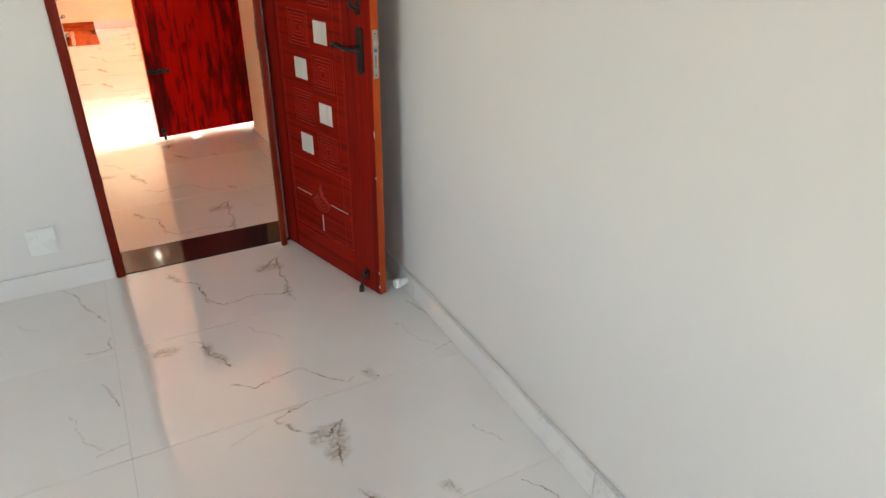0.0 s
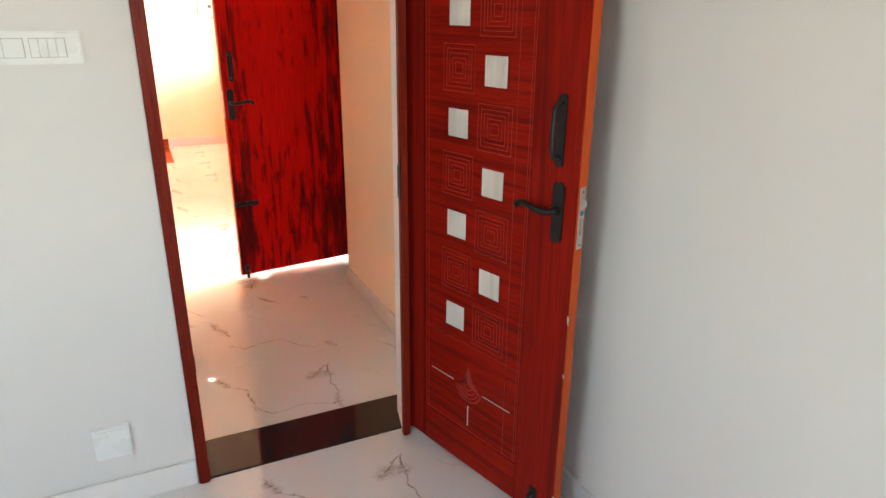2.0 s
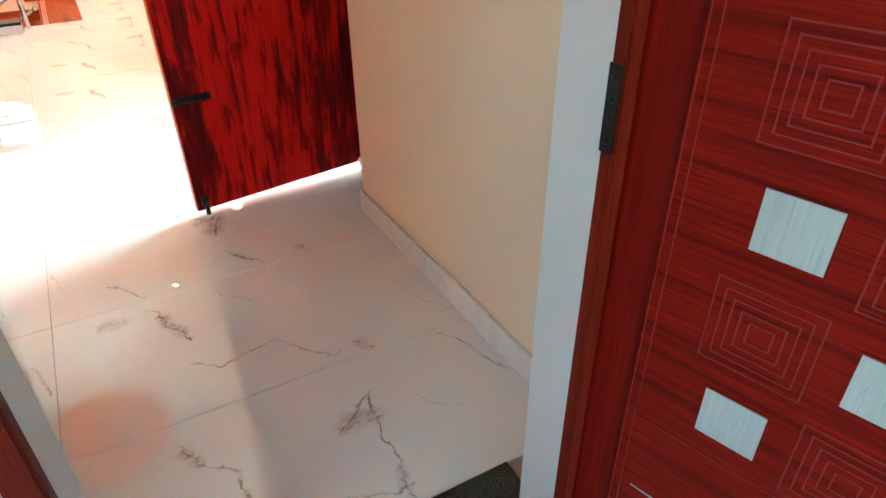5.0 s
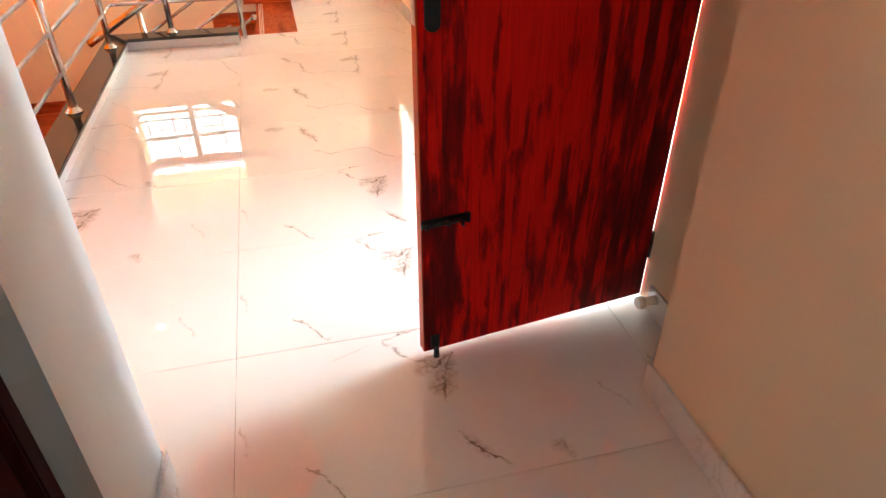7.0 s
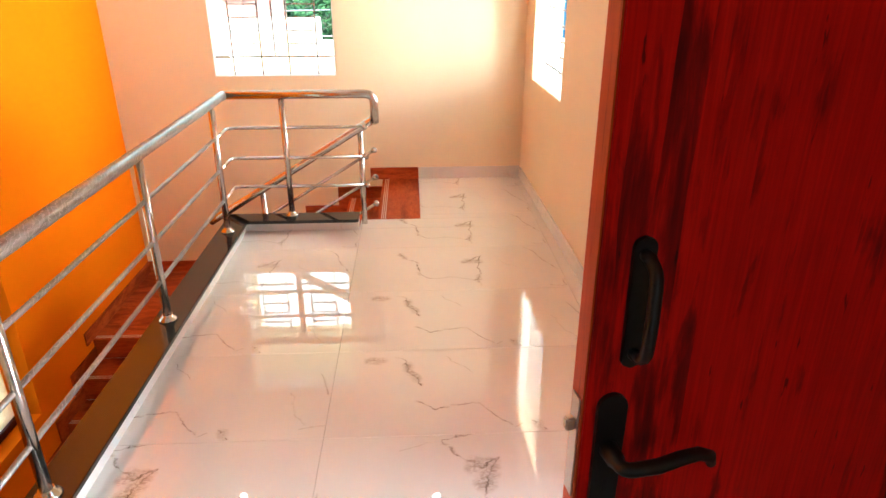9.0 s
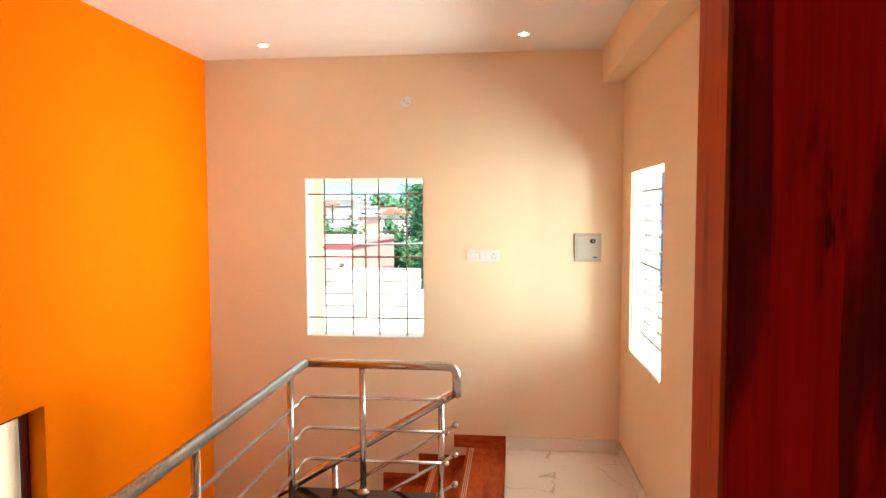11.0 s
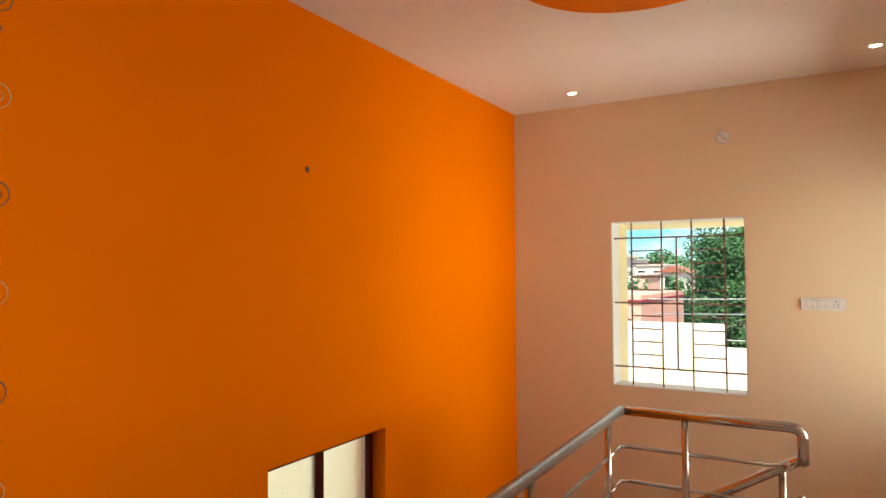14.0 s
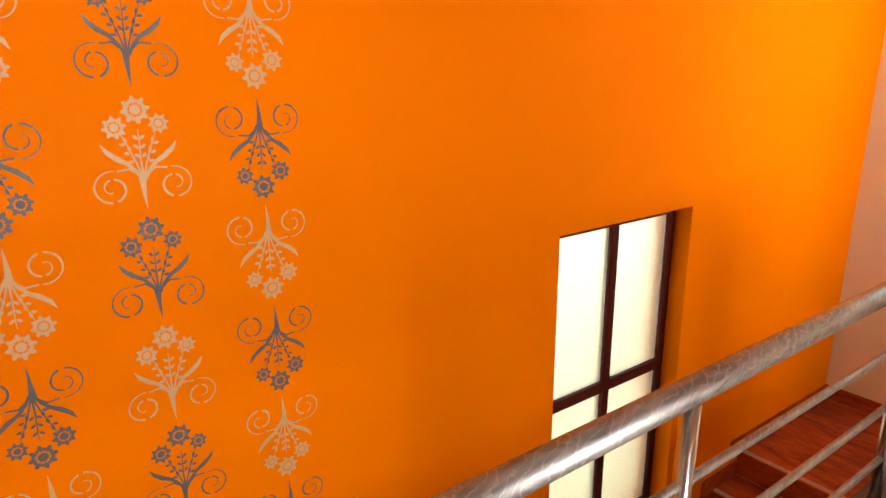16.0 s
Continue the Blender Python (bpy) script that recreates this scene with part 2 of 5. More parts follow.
M_ROOM = paint("room_white_paint", (0.72, 0.69, 0.655), 0.55, 0.03)
M_CREAM = paint("hall_cream_paint", (0.82, 0.68, 0.475), 0.5, 0.04)
M_ORANGE = paint("orange_paint", (0.81, 0.175, 0.0006), 0.6, 0.05, 0.25, 0.02)
M_CEIL = paint("ceiling_white_paint", (0.83, 0.81, 0.77), 0.7, 0.03)
M_JAMB = paint("reveal_white_paint", (0.78, 0.79, 0.78), 0.55, 0.03)
M_TILES = {
    "P": marble_print("marble_tile_patch",
                      [(0.008, 0.9, [(0.443, 0.93), (0.507, 0.975), (0.57, 1.0)]), (0.011, 1.0, [(0.445, 0.92), (0.48, 0.83), (0.523, 0.75), (0.57, 0.69), (0.632, 0.77), (0.585, 0.62), (0.572, 0.46)]),
                       (0.011, 1.0, [(0.582, 0.262), (0.628, 0.143), (0.684, 0.047)]), (0.010, 0.95, [(0.182, 0.234), (0.229, 0.139), (0.282, 0.035)]), (0.008, 0.85, [(0.837, 0.12), (0.832, 0.04)]),
                       (0.007, 0.8, [(1.02, 0.38), (1.046, 0.30), (1.075, 0.22)]), (0.007, 0.75, [(0.275, 0.84), (0.34, 0.87), (0.39, 0.93)]), (0.007, 0.8, [(0.011, 0.52), (0.037, 0.37)])],
                      [(0.05, 1.0, [(0.55, 0.71), (0.60, 0.70), (0.578, 0.56)]), (0.022, 0.7, [(0.60, 0.22), (0.64, 0.12)]), (0.025, 0.6, [(0.82, 0.10), (0.84, 0.05)])]),
    "Q": marble_print("marble_tile_line",
                      [(0.009, 0.95, [(0.346, 0.36), (0.428, 0.27), (0.5, 0.31), (0.597, 0.31), (0.644, 0.22), (0.71, 0.08)]), (0.009, 0.9, [(0.80, 0.12), (0.832, 0.03)]), (0.007, 0.8, [(0.72, 0.06), (0.755, 0.09)]),
                       (0.011, 1.0, [(0.252, 0.9), (0.292, 0.87), (0.33, 0.67), (0.375, 0.53)]), (0.006, 0.85, [(0.48, 0.89), (0.59, 0.69)]),
                       (0.010, 0.95, [(1.141, 0.71), (1.18, 0.565), (1.192, 0.45)]), (0.006, 0.75, [(1.037, 0.49), (1.069, 0.25), (1.122, 0.135)]), (0.007, 0.85, [(1.10, 0.10), (1.195, 0.12)])],
                      [(0.035, 0.8, [(0.14, 0.86), (0.20, 0.86)]), (0.028, 0.8, [(0.31, 0.78), (0.35, 0.62)]), (0.025, 0.6, [(0.81, 0.10), (0.82, 0.04)])]),
    "R": marble_print("marble_tile_fork",
                      [(0.010, 0.95, [(0.633, 0.6), (0.69, 0.66), (0.752, 0.75), (0.722, 0.45), (0.714, 0.09)]), (0.009, 0.95, [(0.367, 0.38), (0.446, 0.25), (0.546, 0.27), (0.735, 0.195)]),
                       (0.010, 0.95, [(0.247, 0.88), (0.285, 0.75), (0.367, 0.6), (0.385, 0.32)]), (0.009, 0.9, [(1.043, 0.95), (1.114, 0.68), (1.178, 0.395)]), (0.008, 0.85, [(1.18, 0.18), (1.184, 0.04), (1.096, 0.065)]), (0.006, 0.75, [(0.86, 0.60), (0.95, 0.47)])],
                      [(0.045, 0.95, [(0.66, 0.62), (0.72, 0.62)]), (0.022, 0.7, [(0.27, 0.80), (0.30, 0.72)]), (0.02, 0.6, [(0.715, 0.3), (0.714, 0.15)])]),
}
M_SKIRT = marble("marble_skirting", 0.10, 0.22)
M_GROUT = plain("tile_grout", (0.50, 0.48, 0.45), 0.8)
M_GRANITE = plain("black_granite", (0.022, 0.020, 0.020), 0.07, 0, 0.5, 220, 0)
M_RED = wood("mahogany_veneer", (0.33, 0.011, 0.004), (0.15, 0.005, 0.0025), (0.030, 0.003, 0.003), (4.0, 4.0, 210), 0.38, 0.5, 0.0)
M_REDV = wood("mahogany_stile", (0.28, 0.009, 0.004), (0.17, 0.006, 0.003), (0.035, 0.004, 0.003), (70, 70, 2.0), 0.38, 0.5, 0.0)
M_FRAME = wood("varnished_frame", (0.22, 0.018, 0.007), (0.14, 0.010, 0.005), (0.04, 0.006, 0.004), (50, 50, 3), 0.33, 0.4, 0.1)
M_EDGE = wood("orange_varnished_edge", (0.56, 0.085, 0.018), (0.46, 0.062, 0.014), (0.20, 0.026, 0.009), (50, 50, 3), 0.35, 0.3)
def streaked():
    """Red laminate printed in upright strips with ragged black patches."""
    m, n, l, b = material("red_black_streaked_laminate")
    sx = n.new("ShaderNodeSeparateXYZ")
    l.new(coords(n, l), sx.inputs[0])
    sway = maths(n, l, "MULTIPLY", noise_tex(n, l, coords(n, l, (3, 3, 2.5)), 1.0, 2), 0.03)
    strip = maths(n, l, "FLOOR", maths(n, l, "MULTIPLY", maths(n, l, "ADD", sx.outputs["X"], sway), 27.0))
    toss = n.new("ShaderNodeTexWhiteNoise")
    toss.noise_dimensions = "1D"
    l.new(strip, toss.inputs["W"])
    cv = n.new("ShaderNodeCombineXYZ")
    l.new(maths(n, l, "MULTIPLY", sx.outputs["X"], 17.0), cv.inputs[0])
    l.new(maths(n, l, "MULTIPLY", toss.outputs["Value"], 9.0), cv.inputs[1])
    l.new(maths(n, l, "MULTIPLY", sx.outputs["Z"], 3.6), cv.inputs[2])
    blot = noise_tex(n, l, cv.outputs[0], 1.0, 7, 0.60, 0.35)
    cf = n.new("ShaderNodeCombineXYZ")
    l.new(maths(n, l, "MULTIPLY", sx.outputs["X"], 60.0), cf.inputs[0])
    l.new(maths(n, l, "MULTIPLY", sx.outputs["Z"], 5.0), cf.inputs[2])
    fleck = noise_tex(n, l, cf.outputs[0], 1.0, 6, 0.62, 0.5)
    fine = noise_tex(n, l, coords(n, l, (170, 170, 5)), 1.0, 5, 0.6, 0.3)
    # print darker along both edges and foot; hinge side partly a painted-in reflection
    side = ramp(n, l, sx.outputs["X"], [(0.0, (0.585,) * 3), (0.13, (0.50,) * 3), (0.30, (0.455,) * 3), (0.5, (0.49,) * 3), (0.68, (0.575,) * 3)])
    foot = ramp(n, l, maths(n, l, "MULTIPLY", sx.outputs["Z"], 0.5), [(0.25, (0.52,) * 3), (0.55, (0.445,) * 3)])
    total = maths(n, l, "ADD", maths(n, l, "MULTIPLY", blot, 0.72), maths(n, l, "MULTIPLY", fleck, 0.28))
    total = maths(n, l, "ADD", total, maths(n, l, "MULTIPLY", maths(n, l, "SUBTRACT", toss.outputs["Value"], 0.5), 0.07))
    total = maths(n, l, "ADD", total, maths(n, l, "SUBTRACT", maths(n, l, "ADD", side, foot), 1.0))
    red = ramp(n, l, fine, [(0.3, (0.54, 0.004, 0.003)), (0.65, (0.76, 0.007, 0.004))])
    mask = ramp(n, l, total, [(0.49, (0, 0, 0)), (0.55, (0.62,) * 3), (0.64, (0.88,) * 3)])
    specks = ramp(n, l, noise_tex(n, l, coords(n, l, (90, 90, 14)), 1.0, 3), [(0.67, (0, 0, 0)), (0.71, (0.75, 0.75, 0.75))])
    col = mix(n, l, mask, red, (0.036, 0.0055, 0.006))
    col = mix(n, l, specks, col, (0.022, 0.005, 0.005))
    l.new(col, b.inputs["Base Color"])
    b.inputs["Specular IOR Level"].default_value = 0.08
    l.new(ramp(n, l, blot, [(0.4, (0.34,) * 3), (0.6, (0.46,) * 3)]), b.inputs["Roughness"])
    bump(n, l, b, fine, 0.12, 0.0006)
    return m


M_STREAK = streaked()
M_STAIR = wood("red_wood_tile", (0.46, 0.088, 0.022), (0.30, 0.044, 0.013), (0.14, 0.022, 0.008), (7, 30, 30), 0.2, 0.6)
M_STAIRY = wood("red_wood_tile_across", (0.46, 0.088, 0.022), (0.30, 0.044, 0.013), (0.14, 0.022, 0.008), (30, 7, 30), 0.2, 0.6)
M_STRIPE = plain("pale_groove_line", (0.62, 0.47, 0.34), 0.5)
M_INLAY = wood("pale_ash_inlay", (0.66, 0.60, 0.54), (0.58, 0.52, 0.46), (0.42, 0.36, 0.31), (90, 90, 4), 0.4, 0.35)
M_RIDGE = plain("carved_ridge", (0.34, 0.016, 0.007), 0.4)
M_BLACK = plain("black_powder_coat", (0.014, 0.013, 0.013), 0.42, 0.3, 0.3, 60)
M_STEEL = plain("polished_steel", (0.54, 0.52, 0.495), 0.20, 1.0, 0.06, 40, 0)
M_NICKEL = plain("satin_nickel", (0.62, 0.60, 0.56), 0.33, 1.0)
M_PLASTIC = plain("white_plastic", (0.80, 0.80, 0.77), 0.28, 0, 0.03)
M_GREY = plain("grey_enamel", (0.44, 0.43, 0.38), 0.35, 0, 0.05)
M_GREYD = plain("grey_enamel_door", (0.50, 0.49, 0.44), 0.3, 0, 0.04)
M_GRILLE = plain("grey_brown_grille_paint", (0.33, 0.26, 0.23), 0.45, 0.2)
M_DARKWOOD = wood("dark_maroon_frame", (0.085, 0.010, 0.008), (0.055, 0.007, 0.006), (0.02, 0.004, 0.004), (40, 40, 3), 0.35, 0.4)
M_RUBBER = plain("black_rubber", (0.012, 0.012, 0.012), 0.7)
M_BLUE = plain("blue_sticker", (0.02, 0.22, 0.45), 0.5)
M_PINKT = plain("pink_sticker", (0.75, 0.42, 0.36), 0.5)
M_GREENT = plain("green_sticker", (0.02, 0.16, 0.10), 0.5)


def wrapped_steel():
    """Steel tube under a spirally wound, creased plastic film."""
    m, n, l, b = material("film_wrapped_steel")
    v = coords(n, l, (1, 1, 1))
    f = noise_tex(n, l, coords(n, l, (34, 9, 34)), 1.0, 4, 0.5, 1.2)
    wv = n.new("ShaderNodeTexWave")
    wv.inputs["Scale"].default_value, wv.inputs["Distortion"].default_value, wv.inputs["Detail"].default_value = 1.0, 14.0, 6.0
    wv.bands_direction = "DIAGONAL"
    l.new(coords(n, l, (26.0, 17.0, -22.0)), wv.inputs["Vector"])
    crease = ramp(n, l, wv.outputs["Fac"], [(0.90, (0, 0, 0)), (1.0, (0.75, 0.75, 0.75))])
    l.new(mix(n, l, crease, ramp(n, l, f, [(0.35, (0.22, 0.20, 0.185)), (0.62, (0.36, 0.335, 0.315))]), (0.46, 0.43, 0.40)), b.inputs["Base Color"])
    l.new(ramp(n, l, crease, [(0.0, (0.80,) * 3), (1.0, (0.55,) * 3)]), b.inputs["Metallic"])
    l.new(ramp(n, l, f, [(0.35, (0.36,) * 3), (0.7, (0.48,) * 3)]), b.inputs["Roughness"])
    b.inputs["Coat Weight"].default_value, b.inputs["Coat Roughness"].default_value = 0.5, 0.25
    bump(n, l, b, mix(n, l, 0.5, f, crease), 0.10, 0.0015)
    return m


M_FILM = wrapped_steel()


def glass(name, colour=(1, 1, 1), rough=0.0, pattern=False):
    m, n, l, b = material(name)
    b.inputs["Base Color"].default_value = (*colour, 1)
    b.inputs["Transmission Weight"].default_value = 1.0
    b.inputs["Roughness"].default_value = rough
    b.inputs["IOR"].default_value = 1.45
    if pattern:
        t = n.new("ShaderNodeTexVoronoi")
        t.inputs["Scale"].default_value = 75
        l.new(coords(n, l), t.inputs["Vector"])
        bump(n, l, b, t.outputs["Distance"], 0.8, 0.004)
    return m


M_FROST = glass("frosted_pebble_glass", (1.0, 0.97, 0.84), 0.6, True)


def lit(name, colour, strength):
    m, n, l, b = material(name)
    b.inputs["Emission Color"].default_value, b.inputs["Emission Strength"].default_value = (*colour, 1), strength
    b.inputs["Base Color"].default_value = (0.8, 0.8, 0.8, 1)
    return m


M_LED = lit("led_disc", (1.0, 0.95, 0.86), 14.0)

# ---- mesh helpers ----


def cube(bm, x0, x1, y0, y1, z0, z1, bevel=0.0):
    got = bmesh.ops.create_cube(bm, size=1, matrix=Matrix.Translation(((x0 + x1) / 2, (y0 + y1) / 2, (z0 + z1) / 2)) @ Matrix.Diagonal((abs(x1 - x0), abs(y1 - y0), abs(z1 - z0), 1)))
    if bevel:
        es = {e for vv in got["verts"] for e in vv.link_edges}
        bmesh.ops.bevel(bm, geom=list(es), offset=bevel, segments=2, affect="EDGES")
    return bm


def tube(bm, pts, r, seg=12, cap=True):
    """A round bar along a line of points; r may be a list."""
    pts = [Vector(p) for p in pts]
    rs = r if isinstance(r, (list, tuple)) else [r] * len(pts)
    rings, side = [], None
    for i, p in enumerate(pts):
        d = (pts[min(i + 1, len(pts) - 1)] - pts[max(i - 1, 0)]).normalized()
        if side is None:
            side = d.orthogonal().normalized()
        side = (side - d * side.dot(d)).normalized()
        up = d.cross(side)
        rings.append([bm.verts.new(p + (side * math.cos(a) + up * math.sin(a)) * rs[i]) for a in (2 * math.pi * k / seg for k in range(seg))])
    for a, b in zip(rings, rings[1:]):
        for k in range(seg):
            f = bm.faces.new((a[k], a[(k + 1) % seg], b[(k + 1) % seg], b[k]))
            f.smooth = True
    if cap:
        bm.faces.new(rings[0][::-1])
        bm.faces.new(rings[-1])
    return bm


def bend(corner_a, corner, corner_b, r, steps=6):
    """Points of a rounded turn at a corner between two others."""
    a, c, b = Vector(corner_a), Vector(corner), Vector(corner_b)
    p, q = c + (a - c).normalized() * r, c + (b - c).normalized() * r
    return [(p * (1 - t) + c * t) * (1 - t) + (c * (1 - t) + q * t) * t for t in (k / steps for k in range(steps + 1))]


def ball(bm, c, r, seg=12):
    got = bmesh.ops.create_uvsphere(bm, u_segments=seg, v_segments=seg // 2 + 2, radius=r, matrix=Matrix.Translation(c))
    for v in got["verts"]:
        for f in v.link_faces:
            f.smooth = True
    return bm


def prism(bm, outline, depth, axis="z", at=0.0):
    """Extrudes a 2D outline; axis y: outline in x, z."""
    def place(u, v, w):
        return (u, v, w) if axis == "z" else ((u, w, v) if axis == "y" else (w, u, v))
    lo = [bm.verts.new(place(u, v, at)) for u, v in outline]
    hi = [bm.verts.new(place(u, v, at + depth)) for u, v in outline]
    bm.faces.new(lo[::-1])
    bm.faces.new(hi)
    k = len(outline)
    for i in range(k):
        bm.faces.new((lo[i], lo[(i + 1) % k], hi[(i + 1) % k], hi[i]))
    bmesh.ops.recalc_face_normals(bm, faces=bm.faces)
    return bm


def thing(name, m=None, label="", category="", group="", kind=""):
    ob = new(name)
    ob.empty_display_size = 0.1
    if m is not None:
        ob.matrix_world = m
    return tagged(ob, label, category, group, kind)


def part(name, bm, mat, parent=None, label="", kind="", category="", group=""):
    me = bpy.data.meshes.new(name)
    bm.to_mesh(me)
    bm.free()
    me.materials.append(mat)
    ob = new(name, me)
    if parent is not None:
        ob.parent = parent
    return tagged(ob, label, category, group, kind)


def box_part(name, dims, mat, parent=None, label="", bevel=0.0, kind="", category="", group=""):
    return part(name, cube(bmesh.new(), *dims, bevel), mat, parent, label, kind, category, group)


def wall(name, a0, a1, z0, z1, t0, t1, along, mat, holes=(), slope=0.0, origin=0.0, label=""):
    """A wall along x or y, from a0 to a1, t0 to t1 thick, with openings (a0, a1, z0, z1) cut through it."""
    bm = bmesh.new()
    cuts = sorted({a0, a1, *[h[0] for h in holes], *[h[1] for h in holes]})
    zs = sorted({z0, z1, *[h[2] for h in holes], *[h[3] for h in holes]})
    solid = lambda i, j: 0 <= i < len(cuts) - 1 and 0 <= j < len(zs) - 1 and not any(h[0] <= cuts[i] < h[1] and h[2] <= zs[j] < h[3] for h in holes)

    def vert(a, t, z, made={}):
        co = (a, t, z) if along == "x" else (t + slope * (origin - a), a, z)
        return bm.verts.new(co)

    def quad(*cs):
        bm.faces.new([vert(*c) for c in cs])
    for i in range(len(cuts) - 1):
        for j in range(len(zs) - 1):
            if not solid(i, j):
                continue
            A, B, C, D = cuts[i], cuts[i + 1], zs[j], zs[j + 1]
            quad((A, t0, C), (B, t0, C), (B, t0, D), (A, t0, D))
            quad((A, t1, C), (A, t1, D), (B, t1, D), (B, t1, C))
            if not solid(i - 1, j):
                quad((A, t0, C), (A, t0, D), (A, t1, D), (A, t1, C))
            if not solid(i + 1, j):
                quad((B, t0, C), (B, t1, C), (B, t1, D), (B, t0, D))
            if not solid(i, j - 1):
                quad((A, t0, C), (A, t1, C), (B, t1, C), (B, t0, C))
            if not solid(i, j + 1):
                quad((A, t0, D), (B, t0, D), (B, t1, D), (A, t1, D))
    bmesh.ops.remove_doubles(bm, verts=bm.verts, dist=1e-5)
    bmesh.ops.recalc_face_normals(bm, faces=bm.faces)
    return part(name, bm, mat, None, label, "structure")


# ---- setting ----
H = 2.98
FAR, WEST = 9.636, -1.614
SL, ORG, EAST = 0.0178, 9.636, 1.565
east = lambda y: EAST + SL * (ORG - y)

wall_a = wall("wall_south_room", -2.3, 1.70, 0, H, 3.258, 3.37, "x", M_ROOM, [(0.44, 1.278, 0, 2.11)], label="white painted partition wall with a doorway")
wall("wall_east_room", -2.5, 3.258, 0, H, 1.585, 1.78, "y", M_ROOM, label="plain off-white painted wall")
wall("wall_west_room", -2.5, 3.37, 0, H, -2.5, -2.3, "y", M_ROOM, [(-0.15, 1.35, 0.9, 2.15)], label="off-white painted wall with an assumed window opening")
# unseen back opening, assumed only to hold the added fill lamp
wall("wall_back_room", -2.5, 1.78, 0, H, -2.7, -2.5, "x", M_ROOM, [(-0.2, 1.3, 0.95, 2.15)], label="off-white painted wall with an assumed window opening")
wall("wall_corridor_east", 3.37, 4.79, 0, H, 1.463, 1.90, "y", M_CREAM, slope=0.019, origin=4.79, label="cream painted corridor wall")
wall("wall_corridor_west", 3.37, 4.806, 0, H, 0.03, 0.167, "y", M_JAMB, [(3.70, 4.48, 0, 2.11)], label="white painted corridor wall with a doorway")
wall("wall_hall_south", -1.614, 0.03, -2.5, H, 4.69, 4.806, "x", M_CREAM, label="cream painted wall at the stair head")
wall_west = wall("wall_west", 4.5, 9.9, -2.5, H, -1.84, WEST, "y", M_ORANGE, [(6.877, 7.785, -0.88, 0.823)], label="bright orange painted feature wall with a frosted window")
wall("wall_north", -1.614, 1.565, -2.5, H, FAR, 9.84, "x", M_CREAM, [(-0.83, 0.097, 0.838, 2.067)], label="cream painted wall with a grilled window")
wall("wall_east", 4.79, 9.636, 0, H, EAST, EAST + 0.2, "y", M_CREAM, [(5.179, 5.95, 0, 2.11), (8.42, 9.32, 0.848, 2.07)], SL, ORG, "cream painted wall with a window and a balcony doorway")

for nm, d in (("ceiling_room", (-2.5, 1.78, -2.7, 3.37)), ("ceiling_hall", (-1.84, 1.85, 3.37, 9.84))):
    tagged(box_part(nm, (*d, H, H + 0.15), M_CEIL, None, "flat white painted ceiling"), kind="structure")
# beam along the east wall
bm = bmesh.new()
prism(bm, [(1.411, FAR), (1.411 + SL * 4.83, 4.80), (east(4.8) - 0.002, 4.80), (EAST - 0.002, FAR)], H - 2.735, "z", 2.735)
part("beam", bm, M_CREAM, None, "cream painted ceiling beam along the wall", "structure")

# slabs that carry the tiles
bm = bmesh.new()
cube(bm, -2.5, 1.78, -2.7, 3.37, -0.2, -0.009)
cube(bm, 0.0, 1.75, 3.3705, 4.80, -0.2, -0.009)
cube(bm, -0.55, 1.85, 4.8005, 8.60, -0.2, -0.009)
cube(bm, 0.32, 1.85, 8.6005, 8.69, -0.2, -0.009)
cube(bm, 0.43, 1.85, 8.6905, 9.80, -0.2, -0.009)
cube(bm, 1.64, 2.6, 4.6, 6.6, -0.22, -0.012)
floor = part("floor", bm, M_GROUT, None, "white marble-look tiled floor", "structure")

# skirtings of the same tile
def skirting(x0, x1, y0, y1, z1=0.098, mat=None, shear=False):
    bm = cube(bmesh.new(), x0, x1, y0, y1, 0, z1, 0.002)
    if shear:
        for v in bm.verts:
            v.co.x += SL * (ORG - v.co.y)
    return part("baseboard", bm, mat or M_SKIRT, None, "marble-look tile skirting", "structure")


skirting(-2.3, 0.437, 3.246, 3.256)
skirting(1.566, 1.583, -2.5, 1.28)
skirting(1.566, 1.583, 1.282, 2.48)
skirting(1.566, 1.583, 2.482, 3.245)
skirting(1.28, 1.572, 3.246, 3.256)
b1 = cube(bmesh.new(), 1.451, 1.461, 3.372, 4.802, 0, 0.098, 0.002)
for v in b1.verts:
    v.co.x += 0.019 * (4.79 - v.co.y)
part("baseboard", b1, M_SKIRT, None, "marble-look tile skirting", "structure")
skirting(1.451, 1.642, 4.792, 4.802)
skirting(1.29, 1.47, 3.372, 3.382)
skirting(0.169, 0.179, 4.50, 4.816)
skirting(0.169, 0.179, 3.372, 3.66)
skirting(-0.44, 0.168, 4.808, 4.818)
skirting(EAST - 0.012, EAST - 0.002, 4.803, 5.12, shear=True)
for a in (5.99, 7.192, 8.394):
    skirting(EAST - 0.012, EAST - 0.002, a, min(a + 1.2, 9.62), shear=True)
skirting(0.722, EAST - 0.01, 9.623, 9.634)

# threshold stone
tagged(box_part("threshold", (0.478, 1.272, 3.256, 3.485, -0.004, 0.005), M_GRANITE, None, "polished black granite door threshold", 0.002), kind="structure")

# ---- door frames ----
def frame_set(name, parts_, mat, label):
    f = thing(name, None, label, "door frame", kind="structure")
    for nm, d in parts_:
        box_part(nm, d, mat, f, "", 0.004)
    return f


